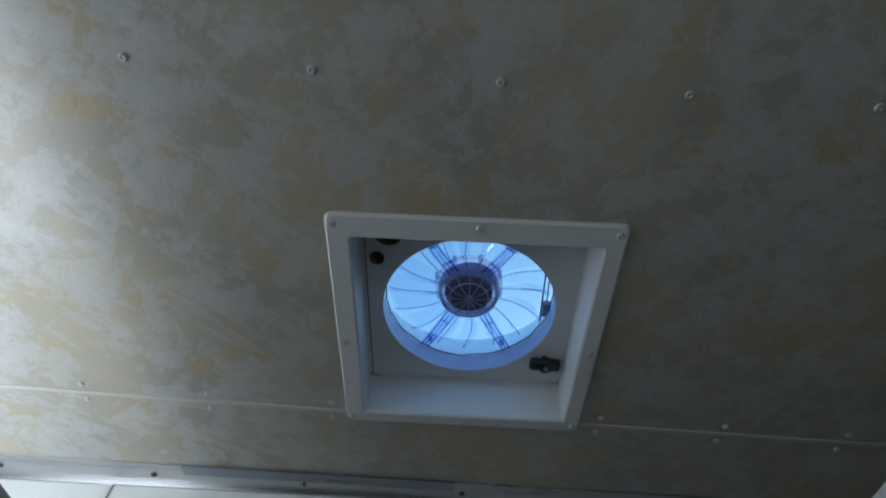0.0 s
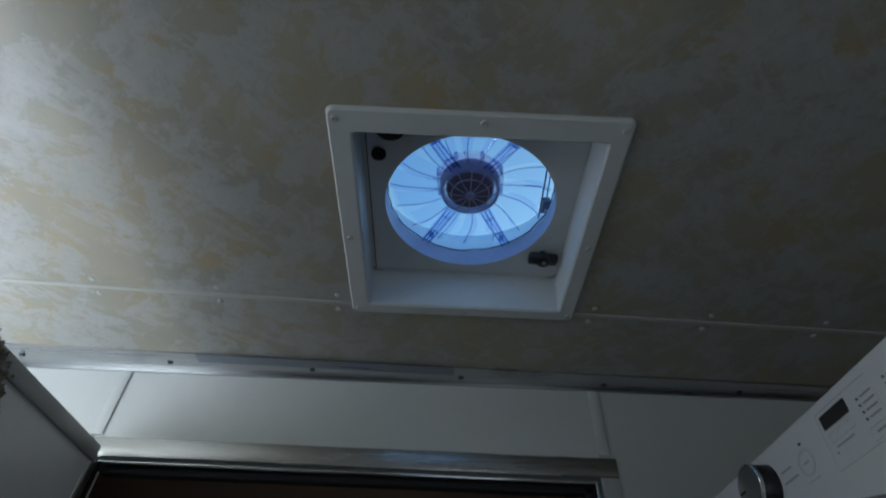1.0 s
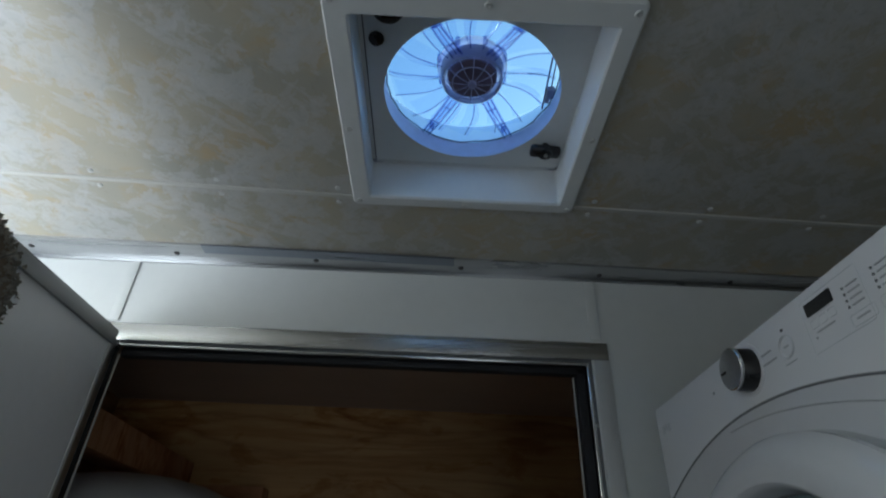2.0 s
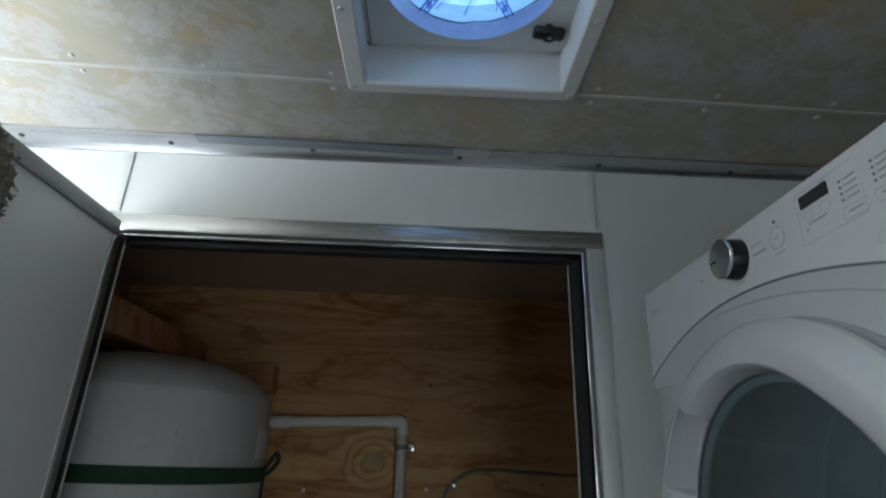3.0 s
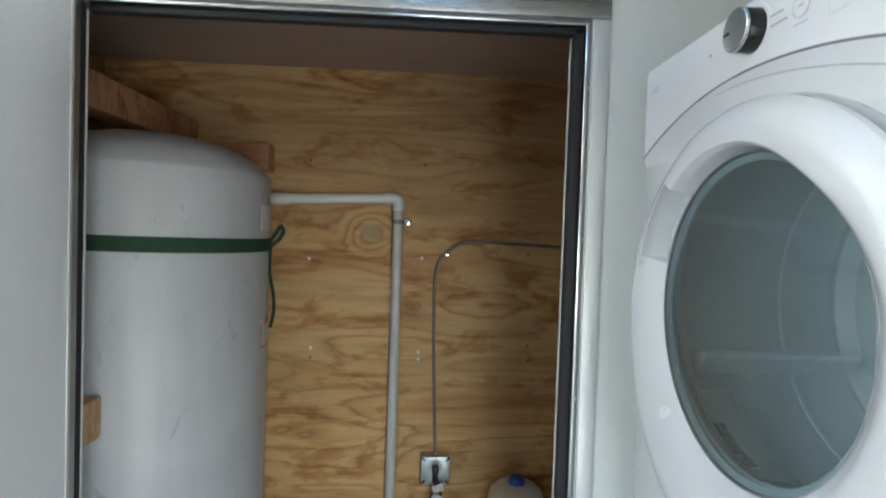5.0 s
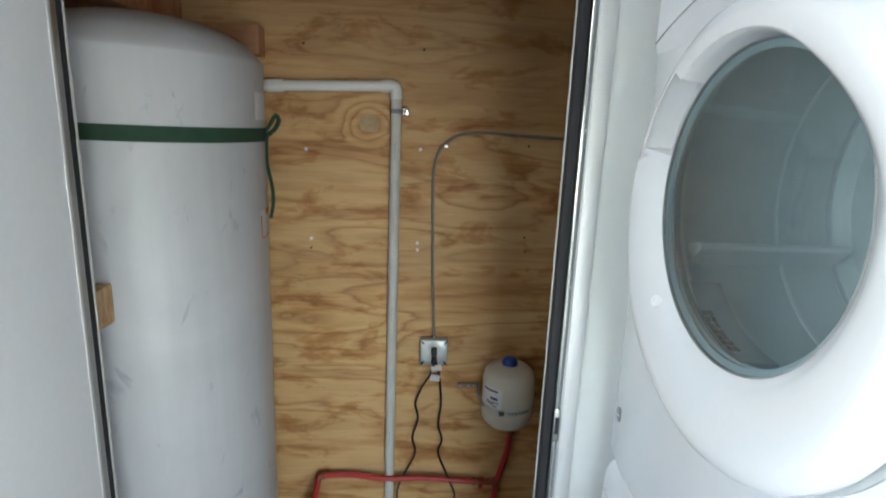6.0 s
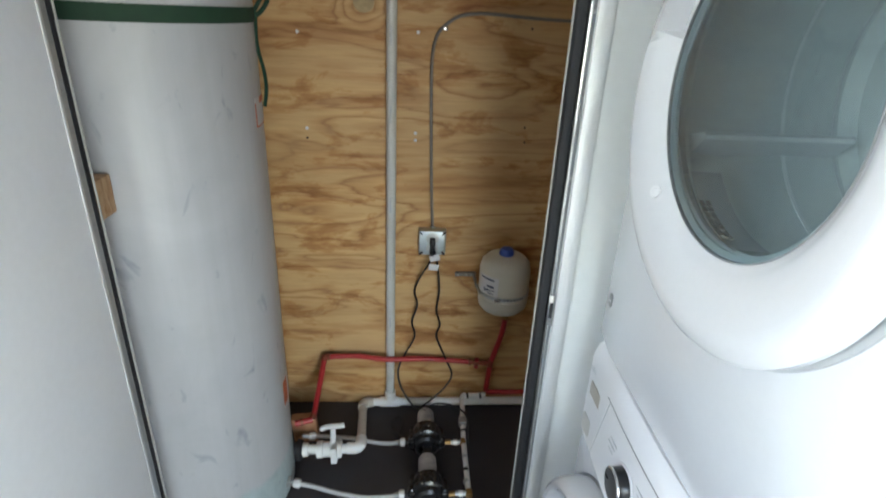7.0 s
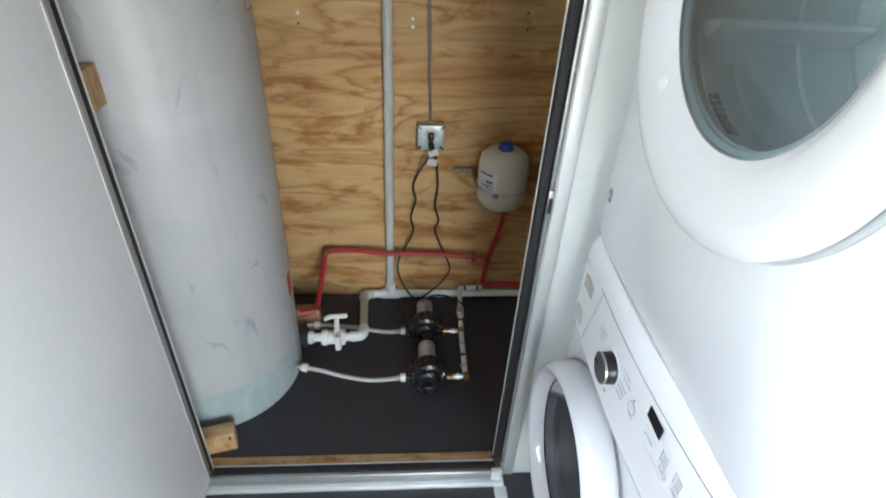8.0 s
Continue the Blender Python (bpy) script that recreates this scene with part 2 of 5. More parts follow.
M_PLY = plywood("plywood", (0.570, 0.358, 0.165), (0.485, 0.276, 0.112), (0.345, 0.170, 0.062), knots=((-0.096, 1.716), (-0.02, 1.30), (0.33, 1.50), (-0.20, 0.98), (0.20, 0.86), (0.10, 1.98)))
# side-wall plywood, darkened so less light bounces inside the closet
M_PLYC = plywood("plywood_side_dark", (0.38, 0.22, 0.105), (0.31, 0.165, 0.07), (0.22, 0.10, 0.04), 1.0, "yz")
M_PLYT = surface("stained_board", (0.47, 0.36, 0.29), 0.6, var=0.16, scale=3.0, grain=70, bump=0.2, stretch=(0.6, 2.0, 1.0))
M_BRACE = plywood("brace_wood", (0.50, 0.27, 0.15), (0.45, 0.225, 0.115), (0.36, 0.16, 0.075), 1.6, "xy")
M_LUMBER = plywood("lumber", (0.56, 0.375, 0.215), (0.49, 0.30, 0.155), (0.38, 0.21, 0.10), 2.2, "xy")
M_TANK = tank_paint()
M_ENAMEL = surface("white_enamel", (0.625, 0.64, 0.67), 0.16, var=0.03, scale=2, grain=90, bump=0.03, coat=0.4)
M_PANEL = surface("white_fascia", (0.70, 0.71, 0.735), 0.28, var=0.012, scale=1.2, grain=400, bump=0.0, rough_var=0.03)
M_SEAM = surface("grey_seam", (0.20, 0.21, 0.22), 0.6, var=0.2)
M_PRINT = surface("grey_print", (0.42, 0.44, 0.46), 0.5, var=0.1)
M_PRINTL = surface("pale_print", (0.63, 0.65, 0.67), 0.5, var=0.1)
M_BLACK = surface("black_plastic", (0.012, 0.012, 0.013), 0.28, var=0.25, scale=20)
M_DISPLAY = surface("display_glass", (0.012, 0.012, 0.014), 0.12, var=0.2)
# the dull body share stands in for the pale reflections on the dryer's glass
M_GLASS = hazy("veiled_door_glass", (0.72, 0.82, 0.84), (0.40, 0.50, 0.53), 0.13, 0.14, 0.03)
M_TEAL = surface("pale_teal_plastic", (0.46, 0.54, 0.57), 0.35, var=0.05, scale=4)
M_DRUM = surface("drum_steel", (0.46, 0.50, 0.51), 0.38, 0.0, 0.12, 6, 120, 0.1)
M_PVC = surface("grey_white_pvc", (0.56, 0.555, 0.53), 0.42, var=0.18, scale=9, grain=120, bump=0.15)
M_PVCW = surface("white_pvc", (0.76, 0.76, 0.74), 0.38, var=0.08, scale=10)
M_PVCB = surface("beige_pvc", (0.55, 0.50, 0.42), 0.45, var=0.14, scale=10)
M_PEX = surface("red_pex", (0.42, 0.025, 0.028), 0.38, var=0.2, scale=14)
M_COPPER = surface("dark_copper", (0.26, 0.075, 0.045), 0.45, 0.6, 0.25, 30)
M_BRASS = surface("brass", (0.36, 0.22, 0.09), 0.42, 1.0, 0.25, 30)
M_STRAP = surface("green_webbing", (0.012, 0.045, 0.022), 0.8, var=0.3, scale=20, grain=400, bump=0.6)
M_CREAM = surface("cream_enamel", (0.56, 0.52, 0.43), 0.30, var=0.06, scale=4)
M_BLUE = surface("blue_cap", (0.02, 0.07, 0.36), 0.4, var=0.15, scale=30)
M_PAPER = surface("white_label", (0.62, 0.60, 0.60), 0.6, var=0.1, scale=20)
M_TANKLABEL = surface("faded_label", (0.52, 0.51, 0.50), 0.6, var=0.08, scale=12)
M_INK = surface("dark_ink", (0.06, 0.07, 0.12), 0.6, var=0.2)
M_ORANGE = surface("orange_ink", (0.50, 0.12, 0.05), 0.6, var=0.2)
M_CABLE = surface("grey_conduit", (0.22, 0.195, 0.17), 0.5, 0.3, 0.2, 30)
M_CORD = surface("black_cord", (0.016, 0.015, 0.015), 0.5, var=0.2, scale=30)
M_VENT = surface("white_vent_plastic", (0.68, 0.70, 0.70), 0.42, var=0.06, scale=6)
M_DOME = clear("clear_dome", (0.62, 0.93, 1.0), 0.004, 0.02)
M_BLADE = clear("clear_blade", (0.86, 0.91, 0.985), 0.004, 0.3)
M_RIB = clear("smoky_rib", (0.60, 0.64, 0.80), 0.02, 0.25)
M_ARM = clear("clear_arm", (0.84, 0.87, 0.97), 0.02, 0.2)
M_HUB = surface("smoky_plastic", (0.24, 0.19, 0.26), 0.35, var=0.3, scale=20)
M_HUBLINE = surface("dark_violet_plastic", (0.10, 0.10, 0.20), 0.5, var=0.3, scale=30)
M_SHELL = hazy("smoky_shell", (0.66, 0.66, 0.78), (0.86, 0.84, 0.92), 0.55, 0.02, 0.3, True)
M_GROUND = surface("gravel_ground", (0.20, 0.20, 0.18), 0.9, var=0.25, scale=2, grain=60, bump=0.6)

# ---------------------------------------------------------------- building helpers
BASE = {}


def link_mesh(name, bm, material, smooth=35):
    bmesh.ops.recalc_face_normals(bm, faces=bm.faces)
    me = bpy.data.meshes.new(name)
    bm.to_mesh(me)
    bm.free()
    me.materials.append(material)
    me.shade_smooth()
    me.set_sharp_from_angle(angle=radians(smooth))
    return new(name, me)


def thing(name, base, label, category, group="", kind=""):
    ob = new(name)
    ob.location = base
    ob.empty_display_size = 0.05
    BASE[ob] = Vector(base)
    return tagged(ob, label, category, group, kind)


def part(name, bm, material, parent, label="", smooth=35):
    """One mesh under a thing or a part; the bmesh is in world metres."""
    b = BASE[parent]
    bmesh.ops.transform(bm, matrix=Matrix.Translation(-b), verts=bm.verts)
    ob = link_mesh(name, bm, material, smooth)
    ob.parent = parent
    BASE[ob] = b
    return tagged(ob, label)


def solid(name, bm, material, label, category="", kind="", group="", smooth=35):
    """A top-level thing or piece of the setting that is one mesh."""
    ob = link_mesh(name, bm, material, smooth)
    BASE[ob] = Vector((0, 0, 0))
    return tagged(ob, label, category, group, kind)


def absorb(bm, other):
    me = bpy.data.meshes.new("temporary")
    other.to_mesh(me)
    other.free()
    bm.from_mesh(me)
    bpy.data.meshes.remove(me)


def box(lo, hi, bevel=0.0, seg=2, bm=None, turn=None):
    out = bmesh.new()
    lo, hi = Vector(lo), Vector(hi)
    bmesh.ops.create_cube(out, size=1, matrix=Matrix.Diagonal((*(hi - lo), 1)))
    if bevel:
        bmesh.ops.bevel(out, geom=list(out.edges), offset=bevel, segments=seg, affect="EDGES", profile=0.5)
    m = Matrix.Translation((lo + hi) / 2)
    if turn is not None:
        m = m @ turn
    bmesh.ops.transform(out, matrix=m, verts=out.verts)
    if bm is None:
        return out
    absorb(bm, out)
    return bm


def cyl(p0, p1, r0, r1=None, seg=24, bm=None, bevel=0.0):
    out = bmesh.new()
    p0, p1 = Vector(p0), Vector(p1)
    r1 = r0 if r1 is None else r1
    d = p1 - p0
    bmesh.ops.create_cone(out, cap_ends=True, segments=seg, radius1=r0, radius2=r1, depth=d.length)
    if bevel:
        rim = [e for e in out.edges if abs(e.verts[0].co.z - e.verts[1].co.z) < 1e-6]
        bmesh.ops.bevel(out, geom=rim, offset=bevel, segments=2, affect="EDGES", profile=0.5)
    q = Vector((0, 0, 1)).rotation_difference(d.normalized()).to_matrix().to_4x4()
    bmesh.ops.transform(out, matrix=Matrix.Translation((p0 + p1) / 2) @ q, verts=out.verts)
    if bm is None:
        return out
    absorb(bm, out)
    return bm


def lathe(origin, axis, profile, seg=48, bm=None, close=False):
    """Spin rows of (radius, height along the axis) round it."""
    bm = bm or bmesh.new()
    o, a = Vector(origin), Vector(axis).normalized()
    u = a.orthogonal().normalized()
    v = a.cross(u)
    rings = []
    for r, h in profile:
        if r < 1e-5:
            rings.append([bm.verts.new(o + a * h)])
        else:
            rings.append([bm.verts.new(o + a * h + r * (math.cos(i * math.tau / seg) * u + math.sin(i * math.tau / seg) * v))
                          for i in range(seg)])
    pairs = list(zip(rings, rings[1:])) + ([(rings[-1], rings[0])] if close else [])
    for r0, r1 in pairs:
        for i in range(seg):
            j = (i + 1) % seg
            q = [r0[i % len(r0)], r0[j % len(r0)], r1[j % len(r1)], r1[i % len(r1)]]
            q = list(dict.fromkeys(q))
            if len(q) > 2:
                bm.faces.new(q)
    return bm


def curve_points(pts, steps=8):
    """A smooth line through the points."""
    p = [Vector(q) for q in pts]
    p = [2 * p[0] - p[1]] + p + [2 * p[-1] - p[-2]]
    out = []
    for a, b, c, d in zip(p, p[1:], p[2:], p[3:]):
        for i in range(steps):
            s = i / steps
            out.append(0.5 * ((2 * b) + (c - a) * s + (2 * a - 5 * b + 4 * c - d) * s * s + (3 * b - a - 3 * c + d) * s ** 3))
    return out + [p[-2]]


def tube(pts, r, seg=10, bm=None, smooth=True, flat=None, ripple=0.0):
    """Sweep a round (or flat: width, thickness) section along a line."""
    bm = bm or bmesh.new()
    p = curve_points(pts) if smooth else [Vector(q) for q in pts]
    side = None
    rings = []
    for i, c in enumerate(p):
        t = (p[min(i + 1, len(p) - 1)] - p[max(i - 1, 0)]).normalized()
        side = t.orthogonal().normalized() if side is None else (side - t * side.dot(t)).normalized()
        up = t.cross(side)
        k = r * (1 + ripple * (i % 2))
        if flat:
            ring = [c + side * (x * flat[0] / 2) + up * (y * flat[1] / 2) for x, y in ((-1, -1), (1, -1), (1, 1), (-1, 1))]
        else:
            ring = [c + k * (math.cos(j * math.tau / seg) * side + math.sin(j * math.tau / seg) * up) for j in range(seg)]
        rings.append([bm.verts.new(q) for q in ring])
    n = len(rings[0])
    for r0, r1 in zip(rings, rings[1:]):
        for j in range(n):
            bm.faces.new((r0[j], r0[(j + 1) % n], r1[(j + 1) % n], r1[j]))
    bm.faces.new(rings[0])
    bm.faces.new(list(reversed(rings[-1])))
    return bm


def loop_prism(points, depth_vec):
    """A flat outline pushed along a vector."""
    bm = bmesh.new()
    f = bm.faces.new([bm.verts.new(Vector(p)) for p in points])
    ext = bmesh.ops.extrude_face_region(bm, geom=[f])
    bmesh.ops.translate(bm, vec=Vector(depth_vec), verts=[v for v in ext["geom"] if isinstance(v, bmesh.types.BMVert)])
    return bm


def screw_mesh(r=0.006, h=0.003):
    """A pan-head screw along +z with a driver recess."""
    bm = lathe((0, 0, 0), (0, 0, 1), [(r, 0), (r, h * 0.35), (r * 0.8, h * 0.85), (r * 0.42, h), (r * 0.38, h * 0.55), (0, h * 0.5)], 14)
    bmesh.ops.recalc_face_normals(bm, faces=bm.faces)
    me = bpy.data.meshes.new("screw")
    bm.to_mesh(me)
    bm.free()
    me.materials.append(M_SCREW)
    me.shade_smooth()
    return me


SCREW = screw_mesh()
SCREW_WHITE = screw_mesh(0.0053, 0.0028)
SCREW_WHITE.materials[0] = surface("dull_screw_cap", (0.68, 0.69, 0.68), 0.5, 0.2, 0.2, 60)
SCREW_SMALL = screw_mesh(0.0038, 0.002)
SCREW_BRIGHT = screw_mesh(0.0050, 0.003)
SCREW_ZINC = screw_mesh(0.0062, 0.003)
SCREW_ZINC.materials.clear()
SCREW_ZINC.materials.append(surface("pale_zinc_head", (0.74, 0.75, 0.77), 0.35, 0.2, 0.1, 60))
SCREW_BRIGHT.materials[0] = M_CHROME
SCREW_DARK = screw_mesh(0.0062, 0.0032)
SCREW_DARK.materials[0] = surface("dark_steel_screw", (0.14, 0.13, 0.13), 0.4, 0.8, 0.3, 60)
NAIL = screw_mesh(0.0045, 0.0015)
NAIL.materials[0] = surface("rusty_nail", (0.09, 0.055, 0.035), 0.7, 0.3, 0.3, 60)


def screw(parent, at, normal, mesh=None, name="screw"):
    ob = new(name, mesh or SCREW)
    ob.parent = parent
    q = Vector((0, 0, 1)).rotation_difference(Vector(normal).normalized())
    ob.matrix_basis = Matrix.Translation(Vector(at) - BASE[parent]) @ q.to_matrix().to_4x4() @ pose(0, 0, 0, 0, 0, random.uniform(0, 90))
    return ob
# ---------------------------------------------------------------- the room
WALL_Y, CEIL_Z = 1.200, 2.352
WEST, EAST, SOUTH = -1.07, 1.30, -1.15
DOOR_L, DOOR_R, DOOR_T = -0.590, 0.403, 2.157   # rough opening of the closet door

ground = bmesh.new()
bmesh.ops.create_grid(ground, x_segments=2, y_segments=2, size=400, matrix=Matrix.Translation((0, 0, -0.75)))
solid("ground", ground, M_GROUND, "pale gravel ground outside the trailer", kind="structure")

floor = solid("floor", box((WEST, SOUTH, -0.06), (EAST, 1.2135, 0.0)), M_ROOMFLOOR, "dark coin-pattern rubber floor", kind="structure")
coins = bmesh.new()
for i in range(36):
    for j in range(8):
        lathe((-0.62 + i * 0.029 + (j % 2) * 0.0145, 1.134 - j * 0.026, 0.0), (0, 0, 1), [(0.0105, 0), (0.0098, 0.0016), (0.0, 0.0018)], 12, coins)
tagged(part("coin_studs", coins, M_ROOMFLOOR, floor), kind="stuff")

VX0, VX1, VY0, VY1 = -0.089, 0.321, 0.522, 0.955     # outer edge of the vent's frame
OX0, OX1, OY0, OY1 = -0.056, 0.292, 0.560, 0.928     # its opening
bm = bmesh.new()
for lo, hi in (((WEST, SOUTH), (OX0 - 0.01, WALL_Y)), ((OX1 + 0.01, SOUTH), (EAST, WALL_Y)),
               ((OX0 - 0.01, SOUTH), (OX1 + 0.01, OY0 - 0.01)), ((OX0 - 0.01, OY1 + 0.01), (OX1 + 0.01, WALL_Y))):
    box((*lo, CEIL_Z), (*hi, CEIL_Z + 0.03), bm=bm)
ceiling = solid("ceiling", bm, M_CEIL, "marbled grey and ochre vinyl ceiling board", kind="structure")

# the wall with the closet doorway
bm = bmesh.new()
box((WEST, WALL_Y, 0), (DOOR_L, WALL_Y + 0.035, CEIL_Z), bm=bm)
box((DOOR_R, WALL_Y, 0), (EAST, WALL_Y + 0.035, CEIL_Z), bm=bm)
box((DOOR_L, WALL_Y, DOOR_T), (DOOR_R, WALL_Y + 0.035, CEIL_Z), bm=bm)
wall_north = solid("wall_north", bm, M_WALL, "smooth white panelled wall with a doorway", kind="structure")
# unseen east and south walls take the darker ceiling board to cut bounced light
solid("wall_east", box((EAST, SOUTH, -0.06), (EAST + 0.05, PLY_Y - 0.001, 2.42)), M_CEIL, "unseen side wall in ceiling board, to cut bounce light", kind="structure")
# the doorway here is made up to hold the added back lamp
bm = bmesh.new()
box((WEST, SOUTH - 0.05, -0.06), (0.19, SOUTH, 2.42), bm=bm)
box((1.05, SOUTH - 0.05, -0.06), (EAST, SOUTH, 2.42), bm=bm)
box((0.19, SOUTH - 0.05, 2.03), (1.05, SOUTH, 2.42), bm=bm)
box((0.19, SOUTH - 0.05, -0.06), (1.05, SOUTH, 0.0), bm=bm)
solid("wall_south", bm, M_CEIL, "unseen end wall in ceiling board to cut bounce, with an added doorway", kind="structure")
bm = bmesh.new()
box((WEST - 0.05, SOUTH, -0.06), (WEST, -0.76, 2.42), bm=bm)
box((WEST - 0.05, 0.96, -0.06), (WEST, WALL_Y + 0.035, 2.42), bm=bm)
box((WEST - 0.05, 0.19, -0.06), (WEST, 0.24, 2.42), bm=bm)
box((WEST - 0.05, -0.76, 2.10), (WEST, 0.19, 2.42), bm=bm)
box((WEST - 0.05, -0.76, -0.06), (WEST, 0.19, 1.34), bm=bm)
box((WEST - 0.05, 0.24, 2.25), (WEST, 0.96, 2.42), bm=bm)
box((WEST - 0.05, 0.24, -0.06), (WEST, 0.96, 1.71), bm=bm)
solid("wall_west", bm, M_WALL, "white panelled side wall with two window openings", kind="structure")

# joint strips on the white wall
for x in (-0.601, 0.416):
    top, low = CEIL_Z - 0.008, DOOR_T + 0.040
    ob = solid("trim", box((x - 0.011, WALL_Y - 0.004, low), (x + 0.011, WALL_Y, top), 0.0015), M_WALL, "narrow white joint strip on the wall", kind="structure")
    # thin grey strip stands in for the shadow beside the joint
    part("shadow_line", box((x + 0.0115, WALL_Y - 0.0012, low), (x + 0.0127, WALL_Y + 0.001, top)), M_PRINTL, ob)

# aluminium strip where ceiling and wall meet; it widens a little towards the west
lean = lambda x: 1.137 + 0.016 * x
outline_of = lambda y0, y1, x0, x1, z: [(x0, y0(x0), z), (x1, y0(x1), z), (x1, y1(x1), z), (x0, y1(x0), z)]
strip = solid("trim", loop_prism(outline_of(lean, lambda x: WALL_Y - 0.002, WEST, EAST, CEIL_Z), (0, 0, -0.004)), M_ROOFTRIM, "dull aluminium strip between ceiling and wall", kind="structure")
part("turned_edge", box((WEST, WALL_Y - 0.005, CEIL_Z - 0.012), (EAST, WALL_Y - 0.001, CEIL_Z - 0.003), 0.001), M_ROOFTRIM, strip)
part("splice_plate", loop_prism(outline_of(lambda x: lean(x) - 0.004, lambda x: lean(x) + 0.026, -0.435, 0.110, CEIL_Z - 0.0035), (0, 0, -0.0030)), M_SPLICE, strip, "darker overlapping splice plate")
for x in (-0.815, -0.500, -0.195, 0.126, 0.437, 0.735, 1.04):
    screw(strip, (x, lean(x) + 0.036, CEIL_Z - 0.004), (0, 0, -1), SCREW_DARK)

# joint bar across the ceiling, with screws along both sides
seam_y = lambda x: 0.938 + 0.040 * (x + 0.10) if x < 0.1 else 0.944 + 0.030 * (x - 0.40)
bar = loop_prism(outline_of(lambda x: seam_y(x) - 0.004, lambda x: seam_y(x) + 0.004, WEST, VX0, CEIL_Z), (0, 0, -0.003))
absorb(bar, loop_prism(outline_of(lambda x: seam_y(x) - 0.004, lambda x: seam_y(x) + 0.004, VX1, EAST, CEIL_Z), (0, 0, -0.003)))
joint = solid("trim", bar, M_STRIP, "thin pale joint strip across the ceiling", kind="structure")
for x in (-0.778, -0.556, -0.334, -0.115, 0.358, 0.576, 0.792, 1.010):
    for dy, dx in ((-0.020, 0.0), (0.020, -0.003)):
        screw(joint, (x + dx, seam_y(x) + dy, CEIL_Z), (0, 0, -1), SCREW_WHITE)
for i in range(9):
    x = -0.732 + i * 0.216
    screw(ceiling, (x, 0.337 + 0.028 * x, CEIL_Z), (0, 0, -1), SCREW_WHITE)

# ---------------------------------------------------------------- closet behind the doorway
closet_floor = solid("closet_floor", box((-1.05, 1.252, -0.06), (0.95, PLY_Y, 0.050)), M_MAT, "dark charcoal rubber closet floor", kind="structure")
solid("floor_board_edge", box((-0.62, 1.214, 0.0), (0.366, 1.2515, 0.054), 0.003), M_LUMBER, "raw wooden board edge behind the threshold", kind="structure")
ply = solid("wall_plywood", box((-1.05, PLY_Y, 0.0), (EAST + 0.05, PLY_Y + 0.018, 2.36)), M_PLY, "bare plywood back wall with wavy horizontal grain", kind="structure")
solid("wall_outer", box((WEST - 0.05, PLY_Y + 0.019, -0.06), (EAST + 0.05, PLY_Y + 0.045, 2.42)), M_WALL, "white outer skin of the trailer", kind="structure")
solid("wall_outer", box((WEST - 0.05, 1.236, -0.06), (WEST - 0.0005, PLY_Y + 0.0185, 2.42)), M_WALL, "white outer skin of the trailer", kind="structure")
solid("closet_wall_left", box((-1.07, 1.236, 0.0), (-1.05, PLY_Y, 2.36)), M_PLYC, "bare plywood closet side wall, darkened to cut bounce light", kind="structure")
solid("closet_wall_right", box((0.95, 1.236, 0.0), (0.97, PLY_Y, 2.36)), M_PLYC, "bare plywood closet side wall, darkened to cut bounce light", kind="structure")
solid("closet_ceiling", box((-1.05, 1.236, 2.302), (0.95, PLY_Y, 2.352)), M_PLYT, "bare brown plywood closet ceiling", kind="structure")
for x, z in ((-0.320, 1.617), (0.087, 1.631), (-0.306, 1.293), (0.085, 1.286), (0.0855, 1.260)):
    screw(ply, (x, PLY_Y, z), (0, -1, 0), SCREW_ZINC)
for x, z in ((-0.323, 1.973), (0.090, 1.970), (0.478, 1.657), (0.487, 1.319), (0.492, 1.264), (-0.307, 1.258)):
    screw(ply, (x, PLY_Y, z), (0, -1, 0), NAIL, "nail")
knot = lathe((-0.096, PLY_Y + 0.001, 1.716), (0, -1, 0), [(0.036, 0), (0.034, 0.0022), (0, 0.0024)], 28)
bmesh.ops.scale(knot, vec=(1.0, 1.0, 0.9), space=Matrix.Translation((0.096, -PLY_Y, -1.716)), verts=knot.verts)
part("plug", knot, surface("grey_plug", (0.40, 0.29, 0.15), 0.6, var=0.3, scale=30), ply, "oval grey-brown repair plug")

# ---------------------------------------------------------------- door frame
frame_ob = thing("door_frame", (0.403, WALL_Y, 0.0), "brushed aluminium door frame with a black gasket", "door frame", kind="structure")
part("casing", box((0.4035, WALL_Y - 0.006, 0.0), (0.437, WALL_Y, 2.1525), 0.0012), M_ALUV, frame_ob)
part("casing", box((-0.6055, WALL_Y - 0.006, 2.1530), (0.437, WALL_Y, 2.1905), 0.0012), M_ALU, frame_ob)
part("casing", box((-0.640, WALL_Y - 0.006, 0.0), (-0.606, WALL_Y, 2.194), 0.0012), M_ALUV, frame_ob)
part("inner_frame", box((0.3895, WALL_Y - 0.001, 0.06), (0.3965, WALL_Y + 0.030, 2.147), 0.003, 3), M_CHROME, frame_ob)
part("inner_frame", box((-0.575, WALL_Y - 0.001, 2.141), (0.3965, WALL_Y + 0.030, 2.148), 0.003, 3), M_CHROME, frame_ob)
part("inner_frame", box((-0.592, 1.160, 0.06), (-0.5705, 1.193, 2.150), 0.003, 3), M_STEEL, frame_ob)
part("rib", box((-0.5705, 1.166, 0.06), (-0.5680, 1.169, 2.150), 0.001), M_CHROME, frame_ob)
part("rebate", box((0.3965, WALL_Y + 0.004, 0.06), (0.4035, WALL_Y + 0.034, 2.155)), M_SEAM, frame_ob)
part("rebate", box((-0.575, WALL_Y + 0.004, 2.148), (0.3965, WALL_Y + 0.034, 2.156)), M_SEAM, frame_ob)
